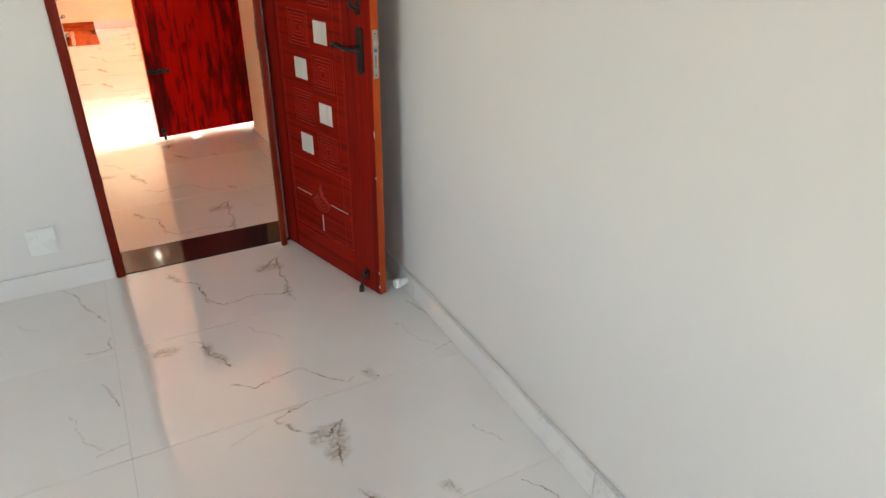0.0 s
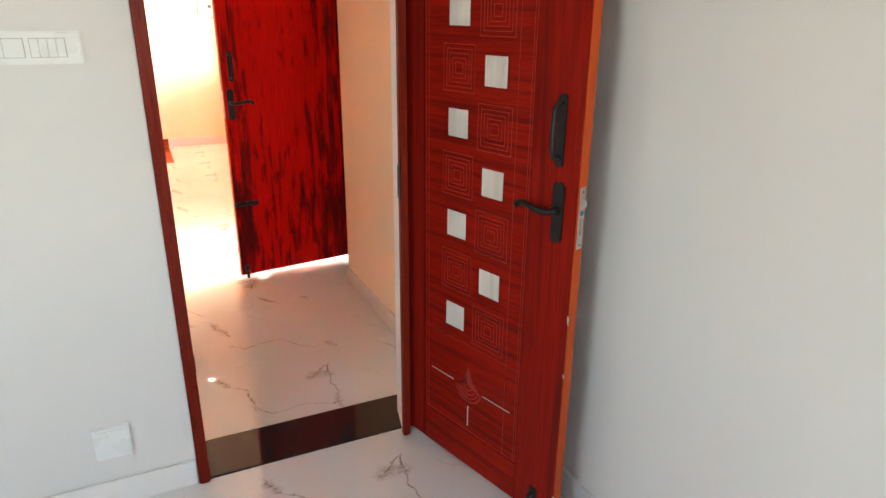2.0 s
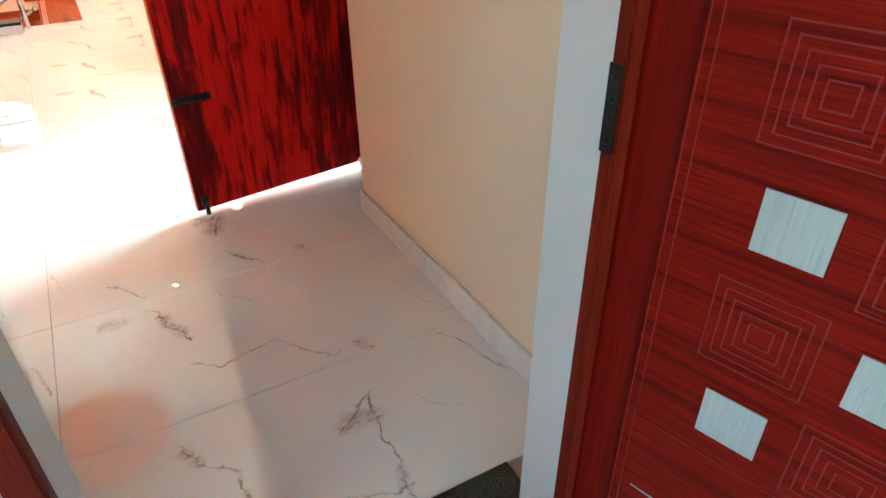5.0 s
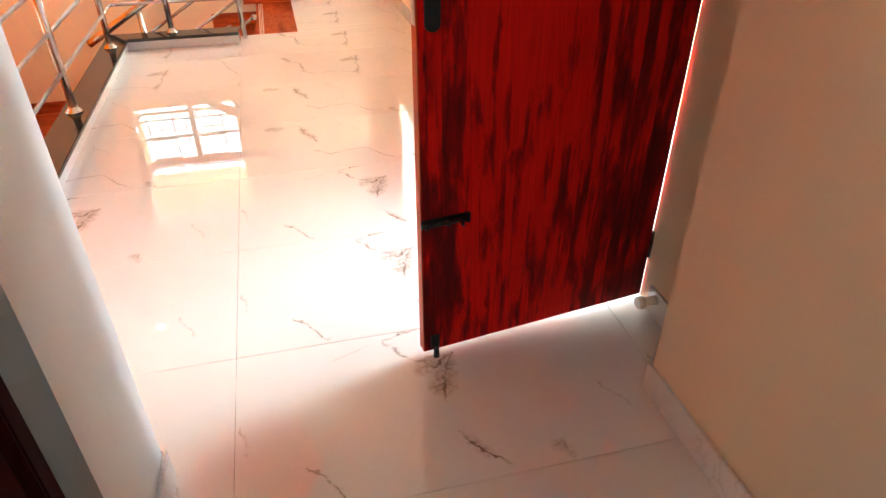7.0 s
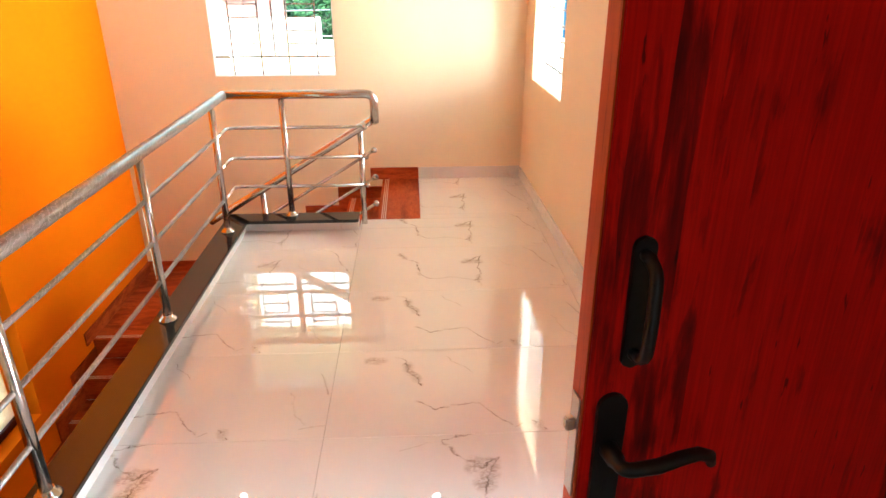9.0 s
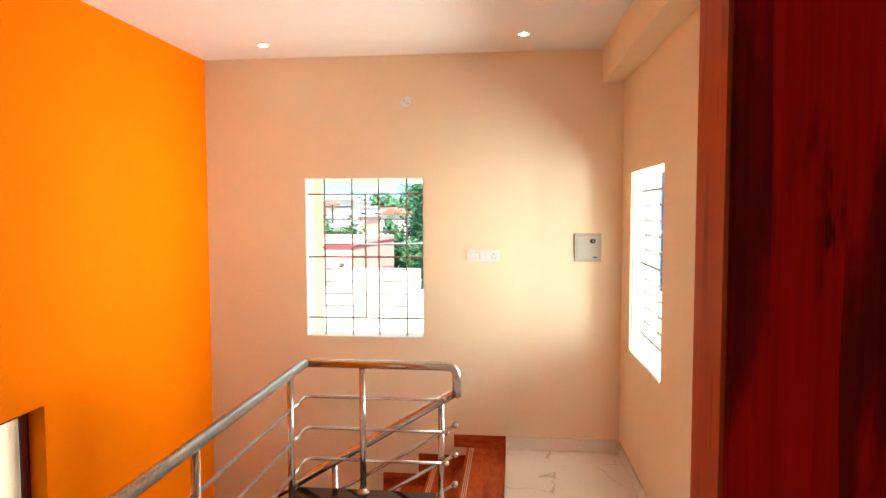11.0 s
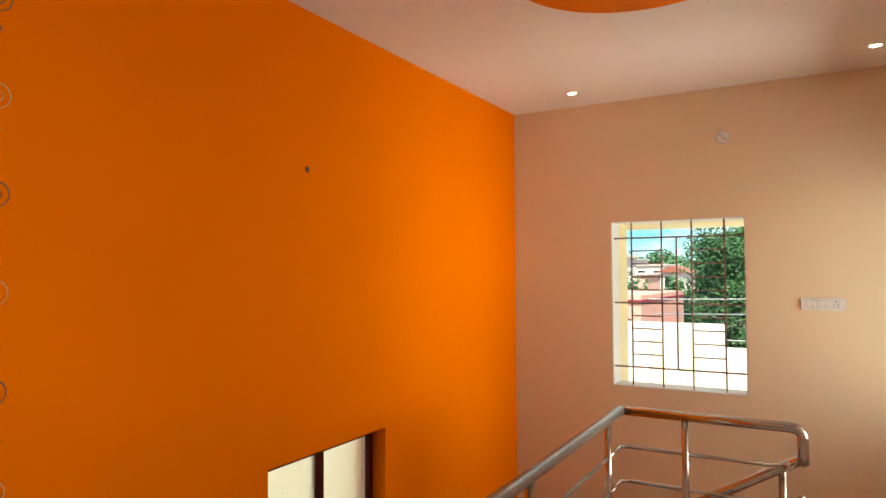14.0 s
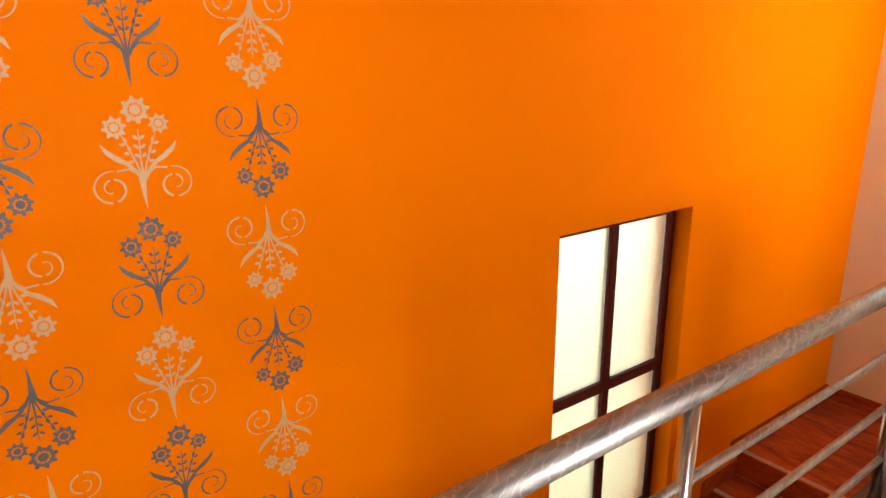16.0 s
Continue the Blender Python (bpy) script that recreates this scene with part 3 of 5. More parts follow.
fa = frame_set("door_frame_1", [("jamb", (0.441, 0.478, 3.236, 3.268, 0, 2.07)), ("jamb", (1.192, 1.220, 3.200, 3.2265, 0, 2.07)), ("head", (0.441, 1.277, 3.236, 3.268, 2.0705, 2.108))], M_FRAME, "varnished mahogany door frame")
box_part("strike_plate", (0.4775, 0.480, 3.240, 3.262, 0.44, 0.49), M_BLACK, fa, "black bolt keep")
box_part("strike_plate", (0.4775, 0.480, 3.240, 3.262, 1.02, 1.10), M_NICKEL, fa, "steel lock keep")
hp = box_part("hinge", (1.1895, 1.1918, 3.2015, 3.2250, 0.958, 1.074), M_BLACK, fa, "black butt hinge plate", 0.0008)
for k in range(4):
    bm = bmesh.new()
    tube(bm, [(1.1894, 3.213, 0.976 + k * 0.027), (1.1884, 3.213, 0.976 + k * 0.027)], [0.0055, 0.004], 10)
    part("screw", bm, M_BLACK, hp)
tagged(box_part("door_reveal", (0.4405, 0.4775, 3.2685, 3.3715, 0, 2.1), M_JAMB, None, "white plastered reveal"), kind="structure")
bm = bmesh.new()
prism(bm, [(1.197, 3.227), (1.225, 3.227), (1.2345, 3.263), (1.240, 3.276), (1.277, 3.276), (1.277, 3.3715), (1.230, 3.3715), (1.221, 3.33)], 2.1, "z", 0.0)
part("door_reveal", bm, M_JAMB, None, "white plastered reveal", "structure")
fd = frame_set("door_frame_2", [("jamb", (0.045, 0.115, 4.435, 4.478, 0, 2.07)), ("jamb", (0.045, 0.115, 3.702, 3.745, 0, 2.07)), ("head", (0.045, 0.115, 3.702, 4.478, 2.0705, 2.108))], M_DARKWOOD, "dark maroon door frame")
box_part("hinge", (0.1155, 0.118, 4.438, 4.456, 0.20, 0.29), M_BLACK, fd, "black butt hinge")
dd = thing("door_3", None, "closed dark maroon side door", "door")
box_part("leaf", (0.055, 0.09, 3.748, 4.432, 0.012, 2.066), M_DARKWOOD, dd, "", 0.003)
fb = frame_set("door_frame_3", [("jamb", (1.672, 1.735, 5.1805, 5.197, 0, 2.07)), ("jamb", (1.672, 1.735, 5.908, 5.946, 0, 2.07)), ("head", (1.672, 1.735, 5.1805, 5.946, 2.0705, 2.108))], M_FRAME, "varnished balcony door frame")

# ---- doors ----
def lever_set(parent, u, z, side, facing, plate_h=0.165):
    """Black lever handle on a long rounded backplate. facing: -1 or +1 along the leaf's y."""
    bm = bmesh.new()
    w = 0.019
    out = [(u + w * math.cos(a), z + (plate_h / 2 - w) * (1 if math.sin(a) >= 0 else -1) + w * math.sin(a)) for a in (math.pi * k / 10 for k in range(20))]
    prism(bm, out, facing * 0.007, "y", 0.0 if facing > 0 else 0.0)
    plate = part("backplate", bm, M_BLACK, parent, "black lever handle backplate")
    bm = bmesh.new()
    zl = z + plate_h * 0.05
    tube(bm, [(u, 0, zl), (u, facing * 0.028, zl), *bend((u, facing * 0.03, zl), (u, facing * 0.048, zl), (u + side * 0.05, facing * 0.048, zl), 0.015, 4),
              (u + side * 0.045, facing * 0.048, zl + 0.001), (u + side * 0.075, facing * 0.047, zl + 0.008), (u + side * 0.098, facing * 0.045, zl + 0.009),
              (u + side * 0.114, facing * 0.043, zl + 0.001), (u + side * 0.119, facing * 0.042, zl - 0.012)], [0.013, 0.012, 0.009, 0.009, 0.009, 0.009, 0.009, 0.0095, 0.009, 0.0085, 0.0085, 0.006], 10)
    part("lever", bm, M_BLACK, plate, "curved black lever")
    bm = bmesh.new()
    cube(bm, u - 0.003, u + 0.003, facing * 0.0072, facing * 0.0078, z - plate_h * 0.33, z - plate_h * 0.22)
    part("keyhole", bm, M_RUBBER, plate)


def pull_set(parent, u, z, facing, h=0.18):
    bm = bmesh.new()
    w = 0.0135
    prism(bm, [(u + w * math.cos(a) * (1 if abs(math.sin(a)) < 0.9 else 0.6), z + (h / 2 - w) * (1 if math.sin(a) >= 0 else -1) + w * math.sin(a)) for a in (math.pi * k / 8 for k in range(16))], facing * 0.006, "y", 0.0)
    tube(bm, [(u, 0, z + h * 0.38), (u, facing * 0.02, z + h * 0.37), *bend((u, facing * 0.02, z + h * 0.36), (u, facing * 0.036, z + h * 0.34), (u, facing * 0.037, z), 0.018, 4), (u, facing * 0.038, z),
              *bend((u, facing * 0.037, z), (u, facing * 0.036, z - h * 0.34), (u, facing * 0.02, z - h * 0.36), 0.018, 4), (u, facing * 0.02, z - h * 0.37), (u, 0, z - h * 0.38)], 0.0075, 10)
    part("pull_handle", bm, M_BLACK, parent, "black bow pull handle")


def leaf_pose(hinge, tip):
    d = Vector((tip[0] - hinge[0], tip[1] - hinge[1]))
    return pose(hinge[0], hinge[1], 0, 0, 0, math.degrees(math.atan2(d.y, d.x))), d.length


# carved mahogany door; local x runs from hinge to tip, face at y = 0, body behind it
pa, LA = leaf_pose((1.238, 3.258), (1.442, 2.558))
door_a = thing("door_1", None, "open carved mahogany door with pale square inlays", "door")
FA = -1  # the carved face looks to local -y
TOPA = 2.055
YB = 0.035
box_part("stile", (0.0, 0.098, 0, YB, 0.010, TOPA), M_REDV, door_a, "", 0.002)
box_part("stile", (0.5625, LA, 0, YB, 0.010, TOPA), M_REDV, door_a, "", 0.002)
box_part("rail", (0.0985, 0.562, 0, YB, 0.010, 0.150), M_RED, door_a, "", 0.001)
box_part("rail", (0.0985, 0.562, 0, YB, 1.952, TOPA), M_RED, door_a, "", 0.001)
box_part("panel", (0.099, 0.5615, 0.0025, YB, 0.1505, 1.9515), M_RED, door_a, "horizontally grained mahogany panel")
box_part("edge_band", (LA + 0.0002, LA + 0.0022, 0.001, YB - 0.001, 0.012, TOPA - 0.002), M_EDGE, door_a, "orange varnished leaf edge")


def square_ring(bm, uc, zc, s, w, y0, y1):
    for a, b, c, d in ((-s, s, s - w, s), (-s, s, -s, -s + w), (-s, -s + w, -s + w, s - w), (s - w, s, -s + w, s - w)):
        cube(bm, uc + a, uc + b, y0, y1, zc + c, zc + d)


COL = (0.2575, 0.413)
for k in range(9):
    zc = 0.583 + 0.1636 * k
    if zc > 1.9:
        break
    ui, uo = (COL[0], COL[1]) if k % 2 == 0 else (COL[1], COL[0])
    inlay = box_part("inlay", (ui - 0.044, ui + 0.044, 0.0005, 0.0024, zc - 0.043, zc + 0.043), M_INLAY, door_a, "pale wood-grained square inlay")
    bm = bmesh.new()
    square_ring(bm, ui, zc, 0.0475, 0.003, 0.0008, 0.0026)
    part("inlay_bead", bm, M_RED, door_a)
    bm = bmesh.new()
    for s in (0.070, 0.056, 0.043, 0.030, 0.017):
        square_ring(bm, uo, zc, s, 0.0022, 0.0011, 0.0026)
    part("carved_square", bm, M_RIDGE, door_a, "carved concentric squares")
bm = bmesh.new()
for u in (0.103, 0.118, 0.500, 0.548, 0.557):
    cube(bm, u - 0.0009, u + 0.0009, 0.0012, 0.0026, 0.155, 1.945)
cube(bm, 0.104, 0.556, 0.0012, 0.0026, 0.156, 0.158)
cube(bm, 0.104, 0.556, 0.0012, 0.0026, 0.495, 0.497)
part("carved_line", bm, M_RIDGE, door_a, "thin carved panel lines")
for d in ((0.137, 0.255, 0.3315, 0.3345), (0.400, 0.526, 0.3295, 0.3325), (0.3285, 0.3325, 0.178, 0.258)):
    box_part("pale_line", (d[0], d[1], 0.0008, 0.0024, d[2], d[3]), M_INLAY, door_a, "pale inlaid line")
bm = bmesh.new()
for r, s in ((0.066, 1.0), (0.052, 1.0), (0.038, 1.0), (0.022, 1.0)):
    pts = []
    for i in range(13):
        a = radians(200 + i * (140 / 12))
        pts.append((0.329 + r * math.cos(a), 0.0015, 0.345 + r * 1.05 * math.sin(a)))
    tube(bm, pts, 0.0016, 6)
    tip_ = Vector((0.329, 0.0015, 0.345 + r * 1.0))
    tube(bm, [Vector(pts[0]), Vector(pts[0]).lerp(tip_, 0.55) + Vector((0.010, 0, -0.010)), tip_], 0.0016, 6)
    tube(bm, [Vector(pts[-1]), Vector(pts[-1]).lerp(tip_, 0.55) + Vector((-0.010, 0, -0.010)), tip_], 0.0016, 6)
part("emblem", bm, M_RIDGE, door_a, "carved lotus emblem")
lever_set(door_a, 0.668, 1.047, -1, -1, 0.172)
pull_set(door_a, 0.662, 1.268, -1, 0.195)
rnd = random.Random(8)
for z in (0.05, 0.12, 0.56, 0.74):
    bm = bmesh.new()
    h = rnd.uniform(0.006, 0.016)
    prism(bm, [(LA - rnd.uniform(0.0015, 0.004), z), (LA + 0.0024, z - h), (LA + 0.0024, z + h * 0.6), (LA - 0.002, z + h)], 0.0012, "y", -0.0006)
    part("nick", bm, M_INLAY, door_a, "pale chipped nick in the varnish")
lp = box_part("lock_plate", (LA + 0.0024, LA + 0.0044, 0.006, 0.028, 0.955, 1.128), M_NICKEL, door_a, "steel mortice lock faceplate")
box_part("latch", (LA + 0.0045, LA + 0.016, 0.011, 0.023, 1.075, 1.093), M_NICKEL, lp, "steel latch bolt", 0.002)
box_part("sticker", (LA + 0.0045, LA + 0.0049, 0.010, 0.024, 1.050, 1.063), M_BLUE, lp, "blue sticker")
box_part("deadbolt", (LA + 0.0045, LA + 0.0055, 0.013, 0.021, 0.995, 1.040), M_STEEL, lp)
bm = bmesh.new()
for z in (0.967, 1.115):
    tube(bm, [(LA + 0.0044, 0.017, z), (LA + 0.0052, 0.017, z)], 0.003, 8)
part("screw", bm, M_BLACK, lp)
# hinges
for z in (0.27, 1.03, 1.80):
    hg = bmesh.new()
    cube(hg, -0.004, 0.030, YB + 0.0005, YB + 0.0025, z - 0.05, z + 0.05)
    tube(hg, [(-0.004, YB + 0.006, z - 0.05), (-0.004, YB + 0.006, z + 0.05)], 0.006, 8)
    part("hinge", hg, M_BLACK, door_a, "black butt hinge")
# hold-open foot on the leaf
bm = bmesh.new()
cube(bm, 0.633, 0.663, -0.006, -0.0005, 0.062, 0.112, 0.001)
tube(bm, [(0.648, -0.006, 0.092), (0.648, -0.022, 0.088)], 0.009, 8)
tube(bm, [(0.648, -0.022, 0.092), (0.640, -0.030, 0.030)], [0.006, 0.007], 8)
stopper = part("door_stopper", bm, M_BLACK, door_a, "black kick-down door holder")
bm = bmesh.new()
tube(bm, [(0.640, -0.030, 0.032), (0.639, -0.031, 0.004)], [0.010, 0.012], 10)
part("rubber_foot", bm, M_RUBBER, stopper)
door_a.matrix_world = pa

# streaked door to the balcony; local x from tip to hinge, seen face at y = 0, body behind it
pb, LB = leaf_pose((0.870, 5.062), (1.638, 5.165))
door_b = thing("door_2", None, "open dark red black-streaked laminate door", "door")
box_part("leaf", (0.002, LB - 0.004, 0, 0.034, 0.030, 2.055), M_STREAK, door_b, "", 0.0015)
box_part("edge_band", (-0.0005, 0.0018, 0.001, 0.033, 0.031, 2.053), M_EDGE, door_b, "orange varnished leaf edge")
lever_set(door_b, 0.036, 1.058, 1, -1, 0.175)
pull_set(door_b, 0.052, 1.264, -1, 0.165)
lp = box_part("lock_plate", (-0.0025, -0.0007, 0.006, 0.028, 0.985, 1.135), M_NICKEL, door_b, "steel mortice lock faceplate")
box_part("latch", (-0.014, -0.0026, 0.011, 0.023, 1.085, 1.103), M_NICKEL, lp, "steel latch bolt", 0.002)
bm = bmesh.new()
cube(bm, 0.000, 0.140, -0.004, -0.0003, 0.463, 0.490, 0.001)
tube(bm, [(-0.004, -0.010, 0.4765), (0.125, -0.010, 0.4765)], 0.0065, 10)
for u in (0.012, 0.072, 0.128):
    cube(bm, u - 0.006, u + 0.006, -0.018, -0.004, 0.466, 0.487, 0.002)
tube(bm, [(0.108, -0.012, 0.4765), (0.108, -0.028, 0.468)], 0.005, 8)
part("tower_bolt", bm, M_BLACK, door_b, "black tower bolt")
for z in (0.22, 1.03, 1.80):
    hg = bmesh.new()
    tube(hg, [(LB + 0.008, 0.008, z - 0.05), (LB + 0.008, 0.008, z + 0.05)], 0.007, 8)
    for k in (-1, 0, 1):
        cube(hg, LB - 0.0035, LB + 0.013, 0.003, 0.006, z + k * 0.034 - 0.012, z + k * 0.034 + 0.012)
    part("hinge", hg, M_BLACK, door_b, "black butt hinge")
bm = bmesh.new()
tube(bm, [(0.035, -0.012, 0.060), (0.035, -0.012, 0.014)], [0.008, 0.010], 8)
cube(bm, 0.022, 0.048, -0.006, -0.0003, 0.045, 0.09)
part("door_stopper", bm, M_BLACK, door_b, "black kick-down door holder")
door_b.matrix_world = pb


def wall_stop(name, p, d):
    bm = bmesh.new()
    tube(bm, [p, Vector(p) + Vector(d) * 0.045], 0.016, 14)
    tube(bm, [Vector(p) + Vector(d) * 0.045, Vector(p) + Vector(d) * 0.065], [0.022, 0.020], 14)
    return part(name, bm, M_PLASTIC, None, "white plastic door stop on the skirting", category="door stop")


wall_stop("door_stop", (1.573, 2.545, 0.055), (-1, 0, 0))
wall_stop("door_stop", (1.634, 5.075, 0.07), (-1, 0, 0))

# ---- windows ----
def grille(name, c, half_w, z0, z1, pos, rows, along, parent):
    """Welded bar grille: four uprights, a middle bar, three long bars and rungs."""
    def bar(nm, a0, a1, b0, b1):
        r = 0.006
        if along == "x":
            d = (a0, a1, pos - r, pos + r, b0, b1)
        else:
            d = (pos - r, pos + r, a0, a1, b0, b1)
        box_part(nm, d, M_GRILLE, parent, "", 0.0015)
    off = (0.323 * half_w / 0.4635, 0.105 * half_w / 0.4635)
    us = (c - off[0], c - off[1], c + off[1], c + off[0])
    for u in us:
        bar("upright", u - 0.006, u + 0.006, z0, z1)
    bar("upright", c - 0.006, c + 0.006, rows[2] + 0.006, rows[0] - 0.006)
    for z in rows:
        bar("long_bar", c - half_w, c + half_w, z - 0.0065, z + 0.0065)
    for hi, lo in ((rows[0], rows[1]), (rows[1], rows[2])):
        for k in range(1, 5):
            z = hi + (lo - hi) * k / 5
            bar("rung", us[0] + 0.006, us[1] - 0.006, z - 0.005, z + 0.005)
            bar("rung", us[2] + 0.006, us[3] - 0.006, z - 0.005, z + 0.005)


w1 = thing("window_1", None, "open window opening with a welded bar grille", "window", kind="structure")
grille("window_1", -0.3665, 0.4635, 0.839, 2.066, 9.69, (1.942, 1.456, 0.979), "x", w1)
for nm, d in (("reveal", (-0.8285, -0.822, 9.638, 9.838, 0.845, 2.060)), ("reveal", (0.089, 0.0955, 9.638, 9.838, 0.845, 2.060)), ("reveal", (-0.8285, 0.0955, 9.638, 9.838, 2.0605, 2.0655)), ("sill", (-0.8285, 0.0955, 9.638, 9.838, 0.8395, 0.8445))):
    box_part(nm, d, M_JAMB, w1, "white painted reveal")
w2 = thing("window_2", None, "window opening with a welded bar grille", "window", kind="structure")
grille("window_2", 8.87, 0.448, 0.849, 2.069, 1.645, (1.942, 1.456, 0.979), "y", w2)
for nm, d in (("reveal", (1.59, 1.765, 9.312, 9.3185, 0.869, 2.063)), ("reveal", (1.59, 1.765, 8.4215, 8.428, 0.869, 2.063)), ("sill", (1.59, 1.765, 8.4215, 9.3185, 0.8495, 0.8545))):
    box_part(nm, d, M_JAMB, w2, "white painted reveal")

# frosted casement in the orange wall
w3 = thing("window_3", None, "maroon framed window with frosted pebbled glass", "window", kind="structure")
X0, X1 = -1.745, -1.702
for nm, d in (("frame", (6.878, 6.925, -0.878, 0.822)), ("frame", (7.735, 7.784, -0.878, 0.822)), ("mullion", (7.31, 7.362, -0.831, 0.776)),
              ("head", (6.9255, 7.7345, 0.7765, 0.822)), ("bottom_rail", (6.9255, 7.7345, -0.878, -0.8315)), ("transom", (6.9255, 7.3095, -0.052, 0.006)), ("transom", (7.3625, 7.7345, -0.052, 0.006))):
    box_part(nm, (X0, X1, *d), M_DARKWOOD, w3, "", 0.004)
for a, b in ((6.9255, 7.3095), (7.3625, 7.7345)):
    for c, d in ((0.0065, 0.776), (-0.831, -0.0525)):
        pn = box_part("pane", (-1.727, -1.722, a, b, c, d), M_FROST, w3, "frosted pebbled glass pane")
        pn.visible_shadow = False

# ---- stair well ----
kerb = thing("stair_kerb", None, "low kerb with polished black granite coping", "kerb", kind="structure")
box_part("kerb_base", (-0.545, -0.443, 4.82, 8.595, -0.20, 0.069), M_JAMB, kerb)
box_part("kerb_base", (-0.4425, 0.300, 8.520, 8.595, -0.20, 0.069), M_JAMB, kerb)
box_part("coping", (-0.563, -0.412, 4.82, 8.452, 0.0695, 0.091), M_GRANITE, kerb, "black granite coping", 0.003)
box_part("coping", (-0.563, 0.308, 8.4525, 8.605, 0.0695, 0.091), M_GRANITE, kerb, "black granite coping", 0.003)
for a in range(6):
    y0 = 4.822 + a * 0.6
    box_part("kerb_tile", (-0.4425, -0.434, y0, min(y0 + 0.597, 8.505), 0, 0.068), M_SKIRT, kerb)
for a, b in ((-0.4335, -0.13), (-0.1275, 0.25), (0.2525, 0.300)):
    box_part("kerb_tile", (a, b, 8.511, 8.5195, 0, 0.068), M_SKIRT, kerb)
box_part("kerb_tile", (0.3005, 0.307, 8.512, 8.60, 0, 0.068), M_SKIRT, kerb)
# spine wall under the kerb, and the lower hall
tagged(box_part("wall_stair_spine", (-0.545, -0.445, 4.81, 8.595, -2.5, -0.201), M_CREAM, None, "cream painted wall under the landing edge"), kind="structure")
tagged(box_part("wall_stair_cross", (-0.4445, 0.43, 8.50, 8.60, -2.5, -0.201), M_CREAM, None, "cream painted wall beside the steps"), kind="structure")
tagged(box_part("floor_lower", (-1.84, -0.545, 4.5, 9.8, -2.6, -2.402), M_GROUT, None, "lower hall floor"), kind="structure")

stairs = thing("staircase", None, "red wood-look tiled stairs with a quarter landing", "stairs")
RISE, RUN, SX, YN, YF = 0.16, 0.28, 0.43, 8.605, 9.634
# top tread flush with the floor
def tread(d, mat, lines_at, along):
    t = box_part("tread", d, mat, stairs, "red wood-look stair tile", 0.003)
    x0, x1, y0, y1, z0, z1 = d
    for k in range(3):
        o = lines_at + k * 0.013
        dd_ = (o, o + 0.005, y0 + 0.004, y1 - 0.004, z1 - 0.001, z1 + 0.0012) if along == "y" else (x0 + 0.004, x1 - 0.004, o, o + 0.005, z1 - 0.001, z1 + 0.0012)
        box_part("groove_line", dd_, M_STRIPE, t, "pale anti-slip line")


tread((0.424, 0.720, 8.691, YF, -0.022, 0.0), M_STAIRY, 0.446, "y")
for k in range(1, 5):
    xl, z = SX - RUN * k, -RISE * k
    tread((xl - 0.006, SX - RUN * (k - 1), YN, YF, z - 0.022, z), M_STAIRY, xl + 0.014, "y")
for k in range(0, 5):
    x, z = SX - RUN * k, -RISE * k
    box_part("riser", (x, x + 0.012, YN if k else 8.6915, YF, z - RISE + 0.0003, z - 0.0225), M_STAIRY, stairs, "")
ZL = -RISE * 5
XE = SX - RUN * 4
# landing in planks, then the nosing strip
k = 0
for a in range(5):
    y0 = 8.70 + a * 0.187
    box_part("landing_tile", (-1.612, XE + 0.002, y0, min(y0 + 0.1855, YF), ZL - 0.022, ZL), M_STAIR, stairs, "", 0.001)
tread((-1.612, -0.566, 8.515, 8.6985, ZL - 0.022, ZL), M_STAIR, 8.53, "x")
for k in range(1, 9):
    ye, z = 8.52 - 0.27 * k, ZL - RISE * k
    tread((-1.612, -0.566, ye - 0.006, ye + 0.27, z - 0.022, z), M_STAIR, ye + 0.012, "x")
for k in range(0, 9):
    y, z = 8.52 - 0.27 * k, ZL - RISE * k
    box_part("riser", (-1.612, -0.566, y, y + 0.012, z - RISE + 0.0003, z - 0.0225), M_STAIR, stairs, "")
# solid under the steps
bm = bmesh.new()
prof = [(SX + 0.29, -0.03)]
for k in range(0, 5):
    prof += [(SX - RUN * k + 0.013, -RISE * k - 0.023), (SX - RUN * k + 0.013, -RISE * (k + 1) - 0.023)]
prof += [(-1.61, ZL - 0.023), (-1.61, ZL - 0.2), (XE - 0.1, ZL - 0.2), (SX + 0.29, -0.3)]
prism(bm, prof, YF - 8.70, "y", 8.70)
part("waist_slab", bm, M_CREAM, stairs, "cream painted stair slab")
bm = bmesh.new()
prof = [(8.699, ZL - 0.024)]
for k in range(0, 9):
    prof += [(8.52 - 0.27 * k + 0.013, ZL - RISE * k - 0.024), (8.52 - 0.27 * k + 0.013, ZL - RISE * (k + 1) - 0.024)]
prof += [(8.52 - 0.27 * 8, -2.4), (8.699, ZL - 0.25)]
prism(bm, prof, 1.04, "x", -1.61)
part("waist_slab", bm, M_CREAM, stairs, "cream painted stair slab")
# stepped red skirtings
box_part("stair_skirting", (0.325, 0.720, 9.622, 9.6335, 0.0005, 0.098), M_STAIR, stairs, "", 0.001)
for k in range(1, 5):
    xl, z = SX - RUN * k, -RISE * k
    box_part("stair_skirting", (xl - 0.10, xl + RUN - 0.105, 9.622, 9.6335, z - 0.16 + 0.1005, z + 0.098), M_STAIR, stairs, "", 0.001)
    box_part("stair_skirting", (xl + RUN - 0.1045, xl + RUN - 0.001, 9.622, 9.6335, z + 0.0005, z + 0.098 - 0.16 + 0.16), M_STAIR, stairs, "", 0.001)
box_part("stair_skirting", (-1.600, XE - 0.105, 9.622, 9.6335, ZL + 0.0005, ZL + 0.098), M_STAIR, stairs, "", 0.001)
box_part("stair_skirting", (-1.6125, -1.601, 8.42, YF, ZL + 0.0005, ZL + 0.098), M_STAIRY, stairs, "", 0.001)
